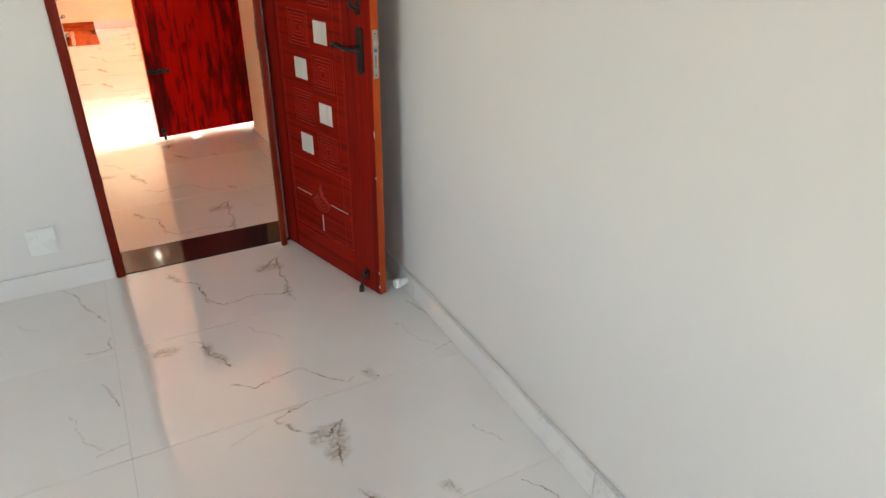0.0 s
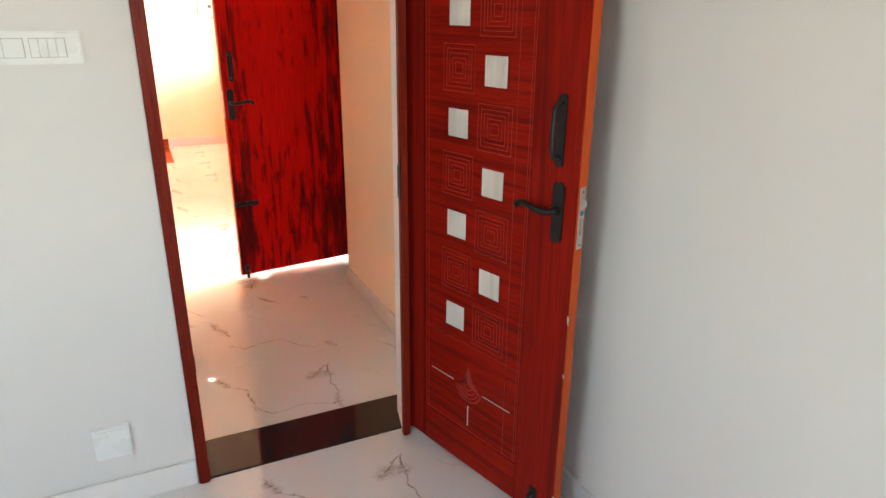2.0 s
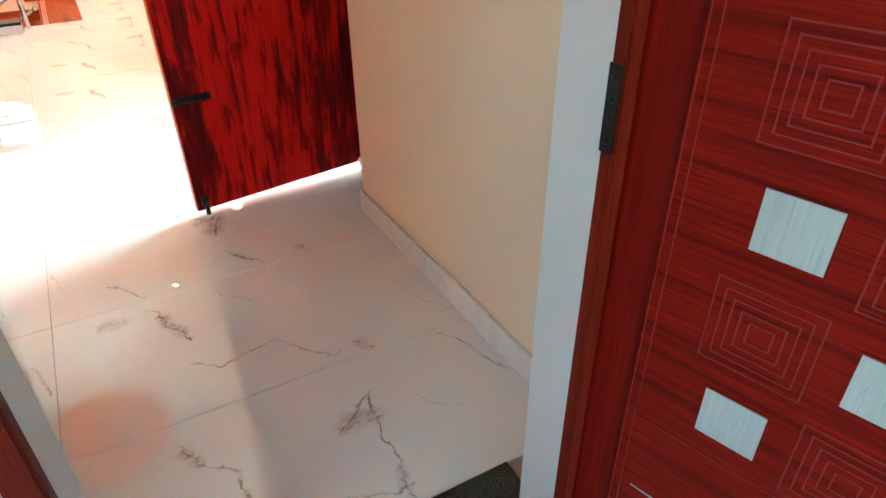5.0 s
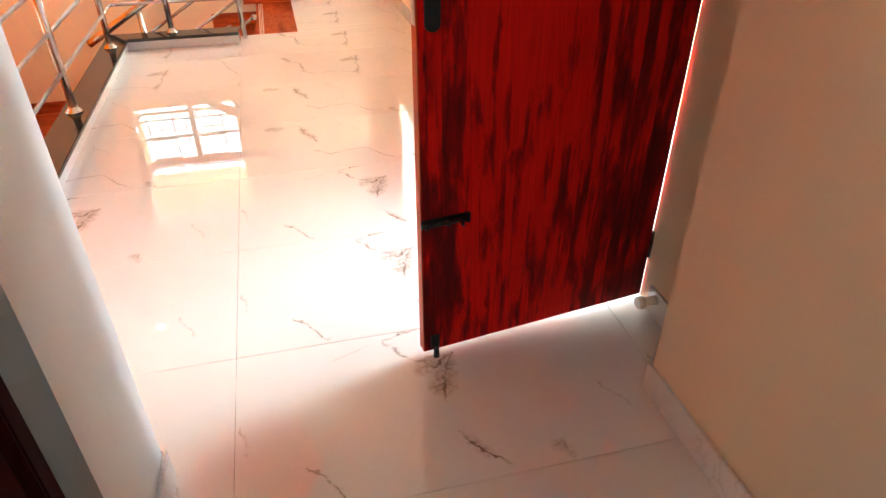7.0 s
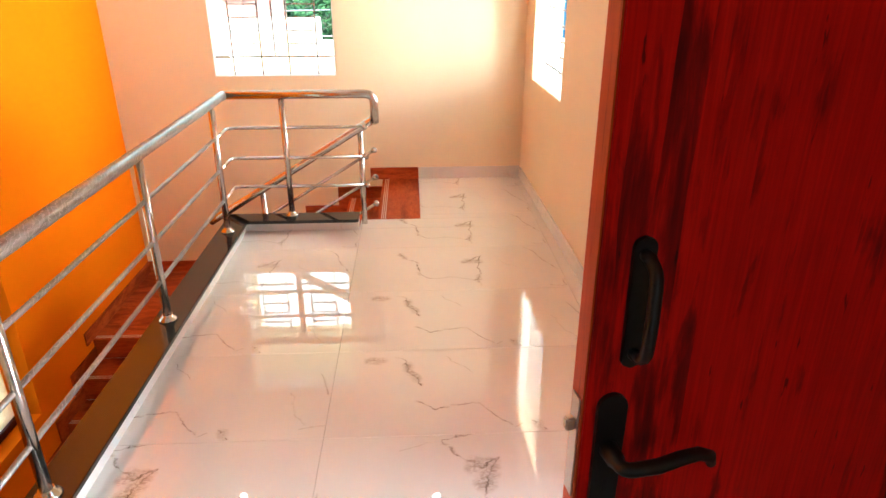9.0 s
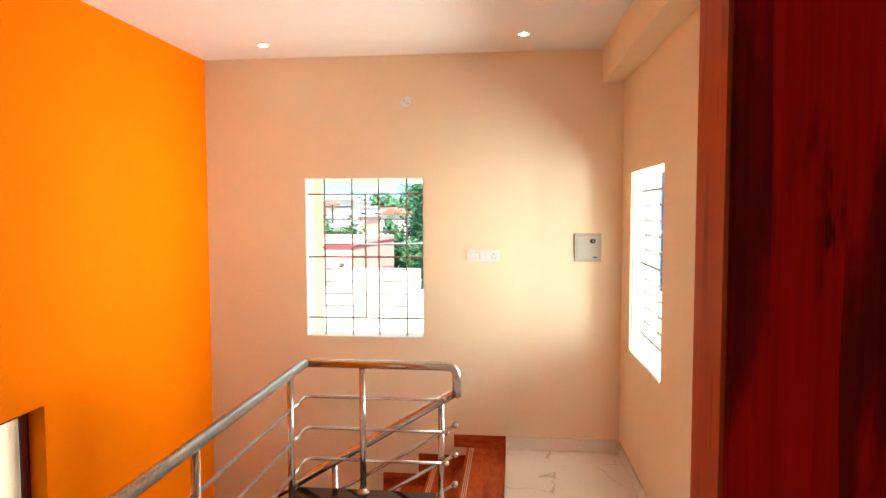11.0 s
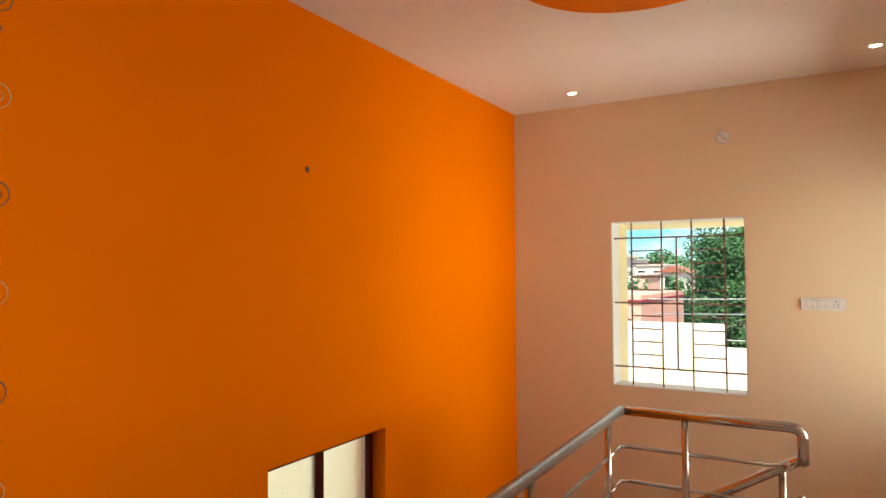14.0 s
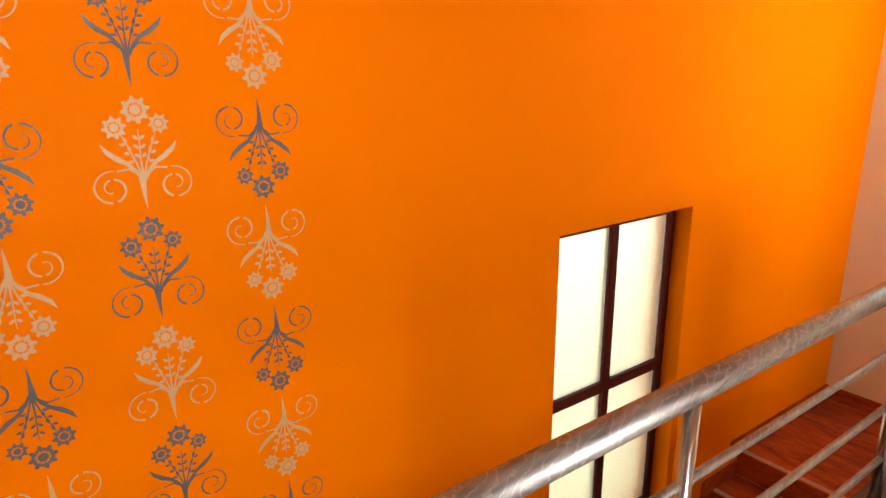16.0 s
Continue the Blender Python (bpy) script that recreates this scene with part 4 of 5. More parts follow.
for k in range(1, 9):
    ye, z = 8.52 - 0.27 * k, ZL - RISE * k
    box_part("stair_skirting", (-1.6125, -1.601, ye - 0.10, ye + 0.17 - 0.002, z + 0.0005 - 0.06, z + 0.098), M_STAIRY, stairs, "", 0.001)
    box_part("stair_skirting", (-1.6125, -1.601, ye + 0.1685, ye + 0.268, z + 0.0005, z + 0.098), M_STAIRY, stairs, "", 0.001)

# ---- railing ----
rail = thing("stair_railing", None, "stainless steel stair railing partly wrapped in plastic film", "railing")
RX, RY, RZ = -0.491, 8.565, 0.886
XR = 0.438
bm = bmesh.new()
tube(bm, [(RX, 4.812, RZ), (RX, RY - 0.02, RZ)], 0.0285, 18)
part("handrail", bm, M_FILM, rail, "film-wrapped steel handrail")
bm = bmesh.new()
tube(bm, [(RX, RY - 0.0195, RZ), (RX + 0.006, RY - 0.004, RZ), (RX + 0.02, RY, RZ), *bend((RX, RY, RZ), (XR, RY, RZ), (XR, RY, 0.6), 0.06, 7), (XR, RY, 0.705)], 0.027, 18)
part("handrail", bm, M_STEEL, rail, "polished steel handrail with a turned-down end")


def post(x, y, z0, z1, flange=True):
    bm = bmesh.new()
    tube(bm, [(x, y, z0), (x, y, z1)], 0.0195, 16)
    if flange:
        tube(bm, [(x, y, z0), (x, y, z0 + 0.006), (x, y, z0 + 0.012), (x, y, z0 + 0.022), (x, y, z0 + 0.03)], [0.043, 0.042, 0.036, 0.026, 0.0235], 18)
    return part("post", bm, M_STEEL, rail)


PY = (4.95, 6.058, 7.172, 8.285)
for y in PY:
    post(RX, y, 0.0915, 0.862)
post(-0.137, RY, 0.0915, 0.862)
MID = (0.680, 0.484, 0.292)
for z in MID:
    pts = [(RX, 4.812, z), (RX, RY - 0.06, z), *bend((RX, RY - 0.1, z), (RX, RY, z), (RX + 0.1, RY, z), 0.045, 4), (0.372, RY, z)]
    bm = bmesh.new()
    tube(bm, [(RX, 4.812, z), (RX, 8.285, z)], 0.0105, 10)
    part("mid_rail", bm, M_FILM, rail, "film-wrapped thin rail")
    bm = bmesh.new()
    tube(bm, [(RX, 8.2855, z)] + pts[1:], 0.0105, 10)
    part("mid_rail", bm, M_STEEL, rail)
# sloping rail down the first flight
SY = 8.622
SLOPE = RISE / RUN
x_top, z_top = 0.405, 0.700


def slope_pt(x, drop):
    return (x, SY, z_top - drop - (x_top - x) * SLOPE * 1.06)


bm = bmesh.new()
tube(bm, [(XR, RY + 0.01, 0.715), (0.42, SY, 0.708), slope_pt(0.38, 0), slope_pt(-0.62, 0), slope_pt(-0.70, 0)], 0.0265, 16)
part("handrail", bm, M_STEEL, rail, "polished sloping handrail")
for drop in (0.20, 0.385, 0.57):
    p, q = slope_pt(0.415, drop), slope_pt(-0.66, drop)
    bm = bmesh.new()
    tube(bm, [p, q], 0.0105, 10)
    mr = part("mid_rail", bm, M_STEEL, rail)
    part("finial", ball(bmesh.new(), slope_pt(0.424, drop), 0.021), M_STEEL, mr, "polished ball end")
bm = bmesh.new()
tube(bm, [(0.338, SY, -RISE + 0.001), (0.338, SY, slope_pt(0.338, 0.02)[2])], 0.0195, 14)
part("post", bm, M_STEEL, rail)
bm = bmesh.new()
tube(bm, [(-0.33, SY, -RISE * 3 + 0.001), (-0.33, SY, slope_pt(-0.33, 0.02)[2])], 0.0195, 14)
part("post", bm, M_STEEL, rail)
for z in MID:
    part("finial", ball(bmesh.new(), (0.374, RY, z), 0.019), M_STEEL, rail, "polished ball end")

# ---- wall and ceiling fittings ----
def socket_holes(bm, c, z, y, s=1.0):
    for dx, dz, r in ((0, 0.016, 0.0042), (-0.011, 0.001, 0.003), (0.011, 0.001, 0.003), (-0.009, -0.014, 0.0035), (0.009, -0.014, 0.0035)):
        tube(bm, [(c + dx * s, y, z + dz * s), (c + dx * s, y - 0.0008, z + dz * s)], r * s, 8)


def switch_plate(name, x0, x1, z0, z1, y, groups, holes_at, label):
    """Modular plate on a wall that faces -y, with rocker switches and a socket."""
    t = thing(name, pose(0, 0, 0), label, "switch plate")
    bm = cube(bmesh.new(), x0, x1, y - 0.011, y - 0.0005, z0, z1, 0.004)
    part("plate", bm, M_PLASTIC, t)
    for a, b, keys in groups:
        # grey strip paints the shadow line round each switch group
        fr = box_part("module_shadow_line", (a, b, y - 0.0125, y - 0.0108, z0 + 0.017, z1 - 0.017), M_GREY, t, "shadow line round the switches")
        w = (b - a - 0.002) / keys
        for k in range(keys):
            box_part("rocker", (a + 0.001 + k * w + 0.0006, a + 0.001 + (k + 1) * w - 0.0006, y - 0.0155, y - 0.0126, z0 + 0.0185, z1 - 0.0185), M_PLASTIC, t, "white rocker switch", 0.0008)
    if holes_at:
        bm = bmesh.new()
        socket_holes(bm, holes_at, (z0 + z1) / 2, y - 0.0156)
        part("socket_holes", bm, M_RUBBER, t)
    return t


switch_plate("switch_plate", 0.045, 0.312, 1.421, 1.504, 3.2575, [(0.085, 0.180, 2), (0.192, 0.275, 4)], 0.108, "white modular switch and socket plate on the wall")
switch_plate("switch_plate", 0.421, 0.673, 1.434, 1.516, 9.6355, [(0.452, 0.520, 2), (0.522, 0.640, 3)], 0.622, "cream modular switch and socket plate on the wall")
sb = thing("blank_plate", None, "white blank square cover plate above the skirting", "cover plate")
part("plate", cube(bmesh.new(), 0.148, 0.258, 3.246, 3.2575, 0.183, 0.303, 0.004), M_PLASTIC, sb)
part("inner_panel", cube(bmesh.new(), 0.158, 0.248, 3.243, 3.2462, 0.196, 0.290, 0.002), M_PLASTIC, sb)

db = thing("distribution_board", None, "grey metal distribution board set in the wall", "distribution board")
part("body", cube(bmesh.new(), 1.222, 1.415, 9.619, 9.6355, 1.434, 1.645, 0.003), M_GREY, db)
dr = part("door", cube(bmesh.new(), 1.247, 1.392, 9.612, 9.6188, 1.458, 1.620, 0.002), M_GREYD, db, "grey hinged cover")
bm = bmesh.new()
prism(bm, [(1.351 + 0.024 * math.cos(a) * (1.0 if abs(math.cos(a)) < 0.7 else 0.95), 1.587 + 0.017 * math.sin(a)) for a in (2 * math.pi * k / 16 for k in range(16))], -0.002, "y", 9.6118)
part("latch", bm, M_RUBBER, dr, "dark oval latch")
box_part("keyhole", (1.354, 1.358, 9.6085, 9.6097, 1.578, 1.596), M_NICKEL, dr)
box_part("label", (1.253, 1.295, 9.6112, 9.6119, 1.606, 1.617), M_PINKT, dr, "small pink sticker")
box_part("label", (1.357, 1.387, 9.6112, 9.6119, 1.463, 1.474), M_GREENT, dr, "small dark green sticker")

bm = bmesh.new()
tube(bm, [(-0.035, 9.6355, 2.628), (-0.035, 9.628, 2.628), (-0.035, 9.624, 2.628)], [0.045, 0.045, 0.040], 24)
cap = part("wall_cap", bm, M_PLASTIC, None, "round white blanking cap on the wall", category="wall cap")
bm = bmesh.new()
for k in range(-2, 3):
    tube(bm, [(-0.035 + k * 0.0085, 9.624, 2.628 - k * 0.0065), (-0.035 + k * 0.0085, 9.6232, 2.628 - k * 0.0065)], 0.0042 if abs(k) == 2 else 0.002, 8)
part("terminal_holes", bm, M_RUBBER, cap)

for x, y in ((-0.985, 9.235), (0.835, 9.15)):
    dl = thing("downlight", pose(x, y, H), "round recessed LED downlight, switched on", "downlight", "ceiling downlights")
    bm = bmesh.new()
    for r0, r1, z0, z1 in ((0.044, 0.042, -0.0005, -0.006), (0.042, 0.031, -0.006, -0.006), (0.031, 0.029, -0.006, -0.002)):
        tube(bm, [(0, 0, z0), (0, 0, z1 - 1e-5)], [r0, r1], 28, False)
    part("trim", bm, M_PLASTIC, dl)
    bm = bmesh.new()
    tube(bm, [(0, 0, -0.0025), (0, 0, -0.0035)], 0.0295, 28)
    part("led_disc", bm, M_LED, dl, "glowing LED disc")

# round false-ceiling drum
drum = thing("ceiling_drum", pose(-0.055, 7.156, H), "round orange painted drum under the ceiling", "ceiling feature")
bm = bmesh.new()
R0 = 0.482
tube(bm, [(0, 0, -0.0005), (0, 0, -0.128), (0, 0, -0.131)], [R0, R0, R0 - 0.003], 96)
# wall orange lightened here, missing light on the drum put into its colour
part("drum", bm, paint("orange_drum_brightened", (0.88, 0.225, 0.002), 0.5, 0.10, 0.3, 0.06), drum)

hook = thing("fan_hook", None, "painted steel fan hook in the ceiling", "hook")
bm = bmesh.new()
hx, hy = 0.735, 7.98
tube(bm, [(hx - 0.024, hy, H - 0.001), (hx - 0.024, hy, H - 0.05), *bend((hx - 0.024, hy, H - 0.045), (hx - 0.024, hy, H - 0.085), (hx, hy, H - 0.085), 0.024, 5), *bend((hx, hy, H - 0.085), (hx + 0.024, hy, H - 0.085), (hx + 0.024, hy, H - 0.045), 0.024, 5), (hx + 0.024, hy, H - 0.001)], 0.0055, 10)
part("hook_rod", bm, plain("hook_paint", (0.66, 0.60, 0.53), 0.6), hook)

bm = bmesh.new()
tube(bm, [(WEST + 0.001, 7.129, 2.199), (WEST + 0.004, 7.129, 2.199)], [0.016, 0.013], 12)
part("conduit_hole", bm, plain("hole_edge", (0.10, 0.05, 0.02), 0.8), None, "small raw conduit hole in the wall", category="hole")

# ---- stencilled flowers on the orange wall ----
M_ST_DARK = plain("grey_stencil_paint", (0.115, 0.092, 0.085), 0.55, 0, 0.12, 90)
M_ST_LIGHT = plain("pale_stencil_paint", (0.62, 0.35, 0.15), 0.5, 0, 0.10, 90)


def ribbon(bm, pts, widths):
    """A flat painted stroke in the u, v plane."""
    row = []
    for i, p in enumerate(pts):
        a, b = pts[max(i - 1, 0)], pts[min(i + 1, len(pts) - 1)]
        dx, dy = b[0] - a[0], b[1] - a[1]
        q = math.hypot(dx, dy) or 1
        w = widths[i] / 2
        row.append((bm.verts.new((0, p[0] - dy / q * w, p[1] + dx / q * w)), bm.verts.new((0, p[0] + dy / q * w, p[1] - dx / q * w))))
    for a, b in zip(row, row[1:]):
        bm.faces.new((a[0], a[1], b[1], b[0]))


def petal(bm, cx, cy, a, r0, r1, w):
    ribbon(bm, [(cx + r * math.cos(a), cy + r * math.sin(a)) for r in (r0, r0 * 0.6 + r1 * 0.4, r0 * 0.25 + r1 * 0.75, r1)], [w * 0.3, w, w * 0.85, w * 0.08])


def disc(bm, cx, cy, r, k=12):
    bm.faces.new([bm.verts.new((0, cx + r * math.cos(2 * math.pi * i / k), cy + r * math.sin(2 * math.pi * i / k))) for i in range(k)])


def flower(bm, cx, cy, r):
    disc(bm, cx, cy, r * 0.36)
    for i in range(8):
        petal(bm, cx, cy, 2 * math.pi * (i + 0.2) / 8, r * 0.42, r, r * 0.34)
    for i in range(8):
        petal(bm, cx, cy, 2 * math.pi * (i + 0.7) / 8, r * 0.45, r * 0.78, r * 0.2)


def bouquet():
    """Stem tip at the origin, flowers up; about 0.25 wide and 0.29 tall."""
    bm = bmesh.new()
    ribbon(bm, [(0, 0), (-0.002, 0.03), (-0.003, 0.06), (-0.002, 0.085)], [0.001, 0.007, 0.013, 0.020])
    for s in (-1, 1):
        ribbon(bm, [(s * 0.004, 0.075), (s * 0.016, 0.097), (s * 0.034, 0.117), (s * 0.056, 0.130), (s * 0.076, 0.147), (s * 0.088, 0.166)], [0.008, 0.008, 0.010, 0.013, 0.011, 0.001])
        # scroll in three strokes
        cx, cy = s * 0.074, 0.058
        pts = []
        for i in range(56):
            f = i / 55
            a = radians(70 + 560 * f)
            r = 0.037 * (1 - f) ** 0.8 + 0.0085
            pts.append((cx + s * 0.0 - s * r * math.cos(a) * 1.0, cy + r * math.sin(a) * 0.98 - 0.0))
        wid = [0.0022 + 0.0034 * math.sin(math.pi * min(1, i / 55 * 1.1)) for i in range(56)]
        ribbon(bm, [(s * 0.012, 0.088), (s * 0.030, 0.103), pts[0]], [0.005, 0.005, 0.0045])
        for a, b in ((1, 20), (21, 37), (38, 56)):
            ribbon(bm, pts[a:b], wid[a:b])
        ribbon(bm, [(s * 0.003, 0.085), (s * 0.013, 0.12), (s * 0.030, 0.165), (s * 0.040, 0.19)], [0.005, 0.004, 0.003, 0.0015])
        for t, q in ((0.118, 0.014), (0.140, 0.021), (0.162, 0.029)):
            petal(bm, s * q, t, radians(90 - s * 15), 0.003, 0.019, 0.008)
            petal(bm, s * q, t, radians(90 - s * 80), 0.003, 0.017, 0.008)
    ribbon(bm, [(0, 0.085), (-0.001, 0.13), (0.001, 0.175), (0, 0.20)], [0.006, 0.004, 0.003, 0.0015])
    for t in (0.128, 0.150, 0.172):
        petal(bm, 0, t, radians(40), 0.003, 0.018, 0.008)
        petal(bm, 0, t, radians(140), 0.003, 0.018, 0.008)
    flower(bm, 0.0, 0.245, 0.035)
    flower(bm, -0.052, 0.205, 0.029)
    flower(bm, 0.050, 0.210, 0.025)
    return bm


proto = bouquet()
mesh_d = bpy.data.meshes.new("stencil_motif")
proto.to_mesh(mesh_d)
proto.free()
mesh_l = mesh_d.copy()
mesh_d.materials.append(M_ST_DARK)
mesh_l.materials.append(M_ST_LIGHT)
PITCH = 0.2985
for col, (yc, up, z0, first) in enumerate(((5.677, False, 1.408, 0), (5.37, True, 1.441, 0), (5.05, False, 1.393, 0))):
    for k in range(-4, 8):
        z = z0 + PITCH * (1 - 0.0) * (-k)
        if not -0.5 < z < 2.7:
            continue
        ob = new("stencil_motif", mesh_d if k % 2 == 0 else mesh_l)
        ob.matrix_world = pose(WEST + 0.0012, yc, z) if up else pose(WEST + 0.0012, yc, z, 180, 0, 0)
        tagged(ob, "grey stencilled flower bouquet painted on the wall" if k % 2 == 0 else "pale stencilled flower bouquet painted on the wall", "wall stencil", "stencilled bouquets")

# ---- outside ----
M_OUTW = paint("outside_white_wall", (0.80, 0.77, 0.68), 0.8, 0.10)
M_OUTY = paint("outside_yellow_wall", (0.85, 0.76, 0.48), 0.8, 0.08)
M_PINK = paint("pink_plaster", (0.80, 0.46, 0.36), 0.85, 0.15)
M_MAROON = plain("maroon_band", (0.33, 0.045, 0.06), 0.7)
M_BLUEW = paint("blue_plaster", (0.06, 0.32, 0.55), 0.8, 0.08)
M_ROOF = plain("terracotta_roof", (0.40, 0.14, 0.09), 0.8, 0, 0.25, 8)
M_WIN = plain("dark_window_glass", (0.03, 0.035, 0.04), 0.1, 0, 0.1)
M_GROUND = plain("dry_ground", (0.20, 0.16, 0.11), 0.95, 0, 0.4, 0.6)
M_BARK = plain("bark", (0.10, 0.07, 0.05), 0.95, 0, 0.4, 25)
M_CABLE = plain("grey_cable", (0.50, 0.52, 0.53), 0.6)


def leaf_material(name, a, b):
    m, n, l, bs = material(name)
    gi = n.new("ShaderNodeNewGeometry")
    l.new(ramp(n, l, gi.outputs["Random Per Island"], [(0.0, a), (1.0, b)]), bs.inputs["Base Color"])
    bs.inputs["Roughness"].default_value = 0.55
    return m


M_LEAF = leaf_material("tree_leaves", (0.016, 0.075, 0.026), (0.075, 0.20, 0.06))
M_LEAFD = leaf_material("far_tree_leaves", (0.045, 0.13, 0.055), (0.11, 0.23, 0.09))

bm = bmesh.new()
g = 2500
bm.faces.new([bm.verts.new(c) for c in ((-g, -g, -3.6), (g, -g, -3.6), (g, g, -3.6), (-g, g, -3.6))])
part("ground", bm, M_GROUND, None, "dry earth ground reaching the horizon", "structure")

m_, n_, l_, b_ = material("distant_sky")
n_.remove(b_)
em = n_.new("ShaderNodeEmission")
v_ = coords(n_, l_, (0.010, 1, 0.035))
cl = noise_tex(n_, l_, v_, 1.0, 5, 0.55, 0.3)
sx = n_.new("ShaderNodeSeparateXYZ")
l_.new(coords(n_, l_), sx.inputs[0])
grad = ramp(n_, l_, maths(n_, l_, "MULTIPLY", sx.outputs["Z"], 1 / 120), [(0.0, (0.50, 0.80, 0.86)), (0.25, (0.17, 0.55, 0.72)), (1.0, (0.12, 0.42, 0.70))])
cl = maths(n_, l_, "ADD", cl, maths(n_, l_, "MULTIPLY", sx.outputs["Z"], 1 / 650))
l_.new(mix(n_, l_, ramp(n_, l_, cl, [(0.52, (0, 0, 0)), (0.75, (1, 1, 1))]), grad, (0.85, 0.95, 0.98)), em.inputs["Color"])
em.inputs["Strength"].default_value = 1.35
l_.new(em.outputs[0], n_["Material Output"].inputs["Surface"])
bm = bmesh.new()
bm.faces.new([bm.verts.new(c) for c in ((-420, 600, -4), (420, 600, -4), (420, 600, 430), (-420, 600, 430))])
bk = part("backdrop", bm, m_, None, "blue sky with pale clouds on the horizon", "structure")

# two added slabs that stop direct sun entering by the east openings
tagged(box_part("balcony_sun_blocker", (1.85, 2.75, 3.6, 6.7, 2.45, 2.57), M_OUTW, None, "added cream slab that keeps the sun off the balcony door"), kind="structure")
tagged(box_part("sun_blocker_east", (1.79, 2.42, 6.9, 9.75, 2.14, 2.22), M_OUTW, None, "added cream slab that keeps the sun off the side window"), kind="structure")

# the house's own outside: fin and sunshade round the window
tagged(box_part("window_fin", (-0.90, -0.832, 9.845, 10.12, 0.4, 2.35), M_OUTY, None, "pale yellow painted fin beside the window"), kind="structure")
tagged(box_part("sunshade", (-1.1, 0.5, 9.845, 10.85, 2.070, 2.15), M_OUTY, None, "pale yellow concrete sunshade over the window"), kind="structure")

par = thing("terrace_parapet", None, "sunlit white terrace parapet wall with a stepped top", "parapet")
box_part("wall", (-4.2, -1.772, 13.6, 13.75, -3.6, 0.74), M_OUTW, par, "", 0.01)
box_part("wall", (-1.77, -0.515, 13.6, 13.75, -3.6, 1.005), M_OUTW, par, "", 0.01)
box_part("wall", (-0.513, 3.4, 13.6, 13.75, -3.6, 0.71), M_OUTW, par, "", 0.01)
for x in (-1.40, -1.02):
    box_part("pilaster", (x, x + 0.16, 13.565, 13.5995, -3.6, 0.80), M_OUTY, par, "pale yellow pilaster", 0.005)
box_part("lower_wall", (-4.2, 3.4, 13.25, 13.56, -3.6, 0.02), M_OUTY, par, "pale yellow lower wall", 0.01)

# unseen slab added to bounce sun onto the sunshade's underside and indoors
tagged(box_part("terrace_bounce_slab", (-4.2, 3.4, 9.845, 13.245, -0.25, -0.05), M_OUTW, None, "added pale slab below the window that bounces sunlight upwards"), kind="structure")

pk = thing("pink_house", None, "pink plastered flat-roofed house with maroon bands", "house")
bm = bmesh.new()
prism(bm, [(-9.5, 17.7), (-2.47, 17.7), (-2.24, 21.0), (-9.5, 21.0)], 4.80, "z", -3.6)
part("wall", bm, M_PINK, pk)
bm = bmesh.new()
prism(bm, [(-9.55, 17.66), (-2.45, 17.66), (-2.22, 21.04), (-9.55, 21.04)], 0.055, "z", 1.055)
part("parapet_band", bm, M_MAROON, pk, "thin maroon parapet band")
for y0, z0 in ((17.70, 0.52), (17.70, 0.24), (17.70, 0.02)):
    box_part("sunshade", (-9.5, -3.05 - 0.25 * z0, 17.45, 17.699, z0, z0 + 0.06), M_MAROON, pk, "maroon sunshade slab")
box_part("sunshade", (-2.42, -2.10, 18.3, 20.2, 0.42, 0.48), M_MAROON, pk, "maroon sunshade slab")
for y0 in (18.6, 19.5):
    wv = box_part("window", (-2.40, -2.30, y0, y0 + 0.55, -0.7, 0.30), M_WIN, pk, "dark window")
bm = bmesh.new()
tube(bm, [(-2.70, 17.70, 0.72), (-2.78, 17.48, 0.42)], 0.045, 10)
part("rain_spout", bm, M_BARK, pk, "rusty rain spout")


def far_house(name, x, y, w, d, h, mat, pitched, label):
    t = thing(name, None, label, "house")
    box_part("wall", (x, x + w, y, y + d, -3.6, h), mat, t)
    if pitched:
        bm = bmesh.new()
        prism(bm, [(x - 0.4, h - 0.15), (x + w + 0.4, h - 0.15), (x + w / 2, h + 0.55)], d + 0.8, "y", y - 0.4)
        part("roof", bm, M_ROOF, t, "terracotta pitched roof")
    else:
        box_part("roof", (x - 0.25, x + w + 0.25, y - 0.25, y + d, h + 0.001, h + 0.16), M_OUTW, t)
    k = 0
    while 0.5 + k * 1.7 < w - 1:
        for zz in (h - 1.7, h - 4.4):
            if zz > -3.4:
                wv = box_part("window", (x + 0.5 + k * 1.7, x + 1.3 + k * 1.7, y - 0.05, y - 0.003, zz, zz + 1.1), M_WIN, t)
                box_part("sill", (x + 0.4 + k * 1.7, x + 1.4 + k * 1.7, y - 0.2, y - 0.003, zz - 0.12, zz - 0.02), M_OUTW, wv)
        k += 1
    return t


far_house("white_house", -16.0, 49, 4.6, 6, 2.6, M_OUTW, False, "white two-storey house with an open terrace")
far_house("white_house", -13.2, 45, 2.6, 5, 0.75, M_OUTW, False, "small white flat-roofed house")
far_house("white_house", -17.6, 80, 3.4, 8, 2.15, M_OUTW, False, "far white flat-roofed house")
far_house("white_house", -13.9, 76, 2.6, 6, 1.5, M_OUTW, True, "far white house with a terracotta roof")
far_house("pink_block", -16.2, 66, 3.0, 6, 1.2, M_PINK, False, "far pink flat-roofed house")
far_house("white_house", -26, 95, 5.0, 8, 3.0, M_OUTW, False, "far white flat-roofed house")
tw = thing("rooftop_canopy", None, "steel canopy frame standing on the white house", "canopy")
for x in (-14.2, -12.9, -11.6):
    bm = bmesh.new()
    tube(bm, [(x, 48.5, 0.2), (x, 48.5, 2.2)], 0.05, 8)
    part("post", bm, M_BARK, tw)
bm = bmesh.new()
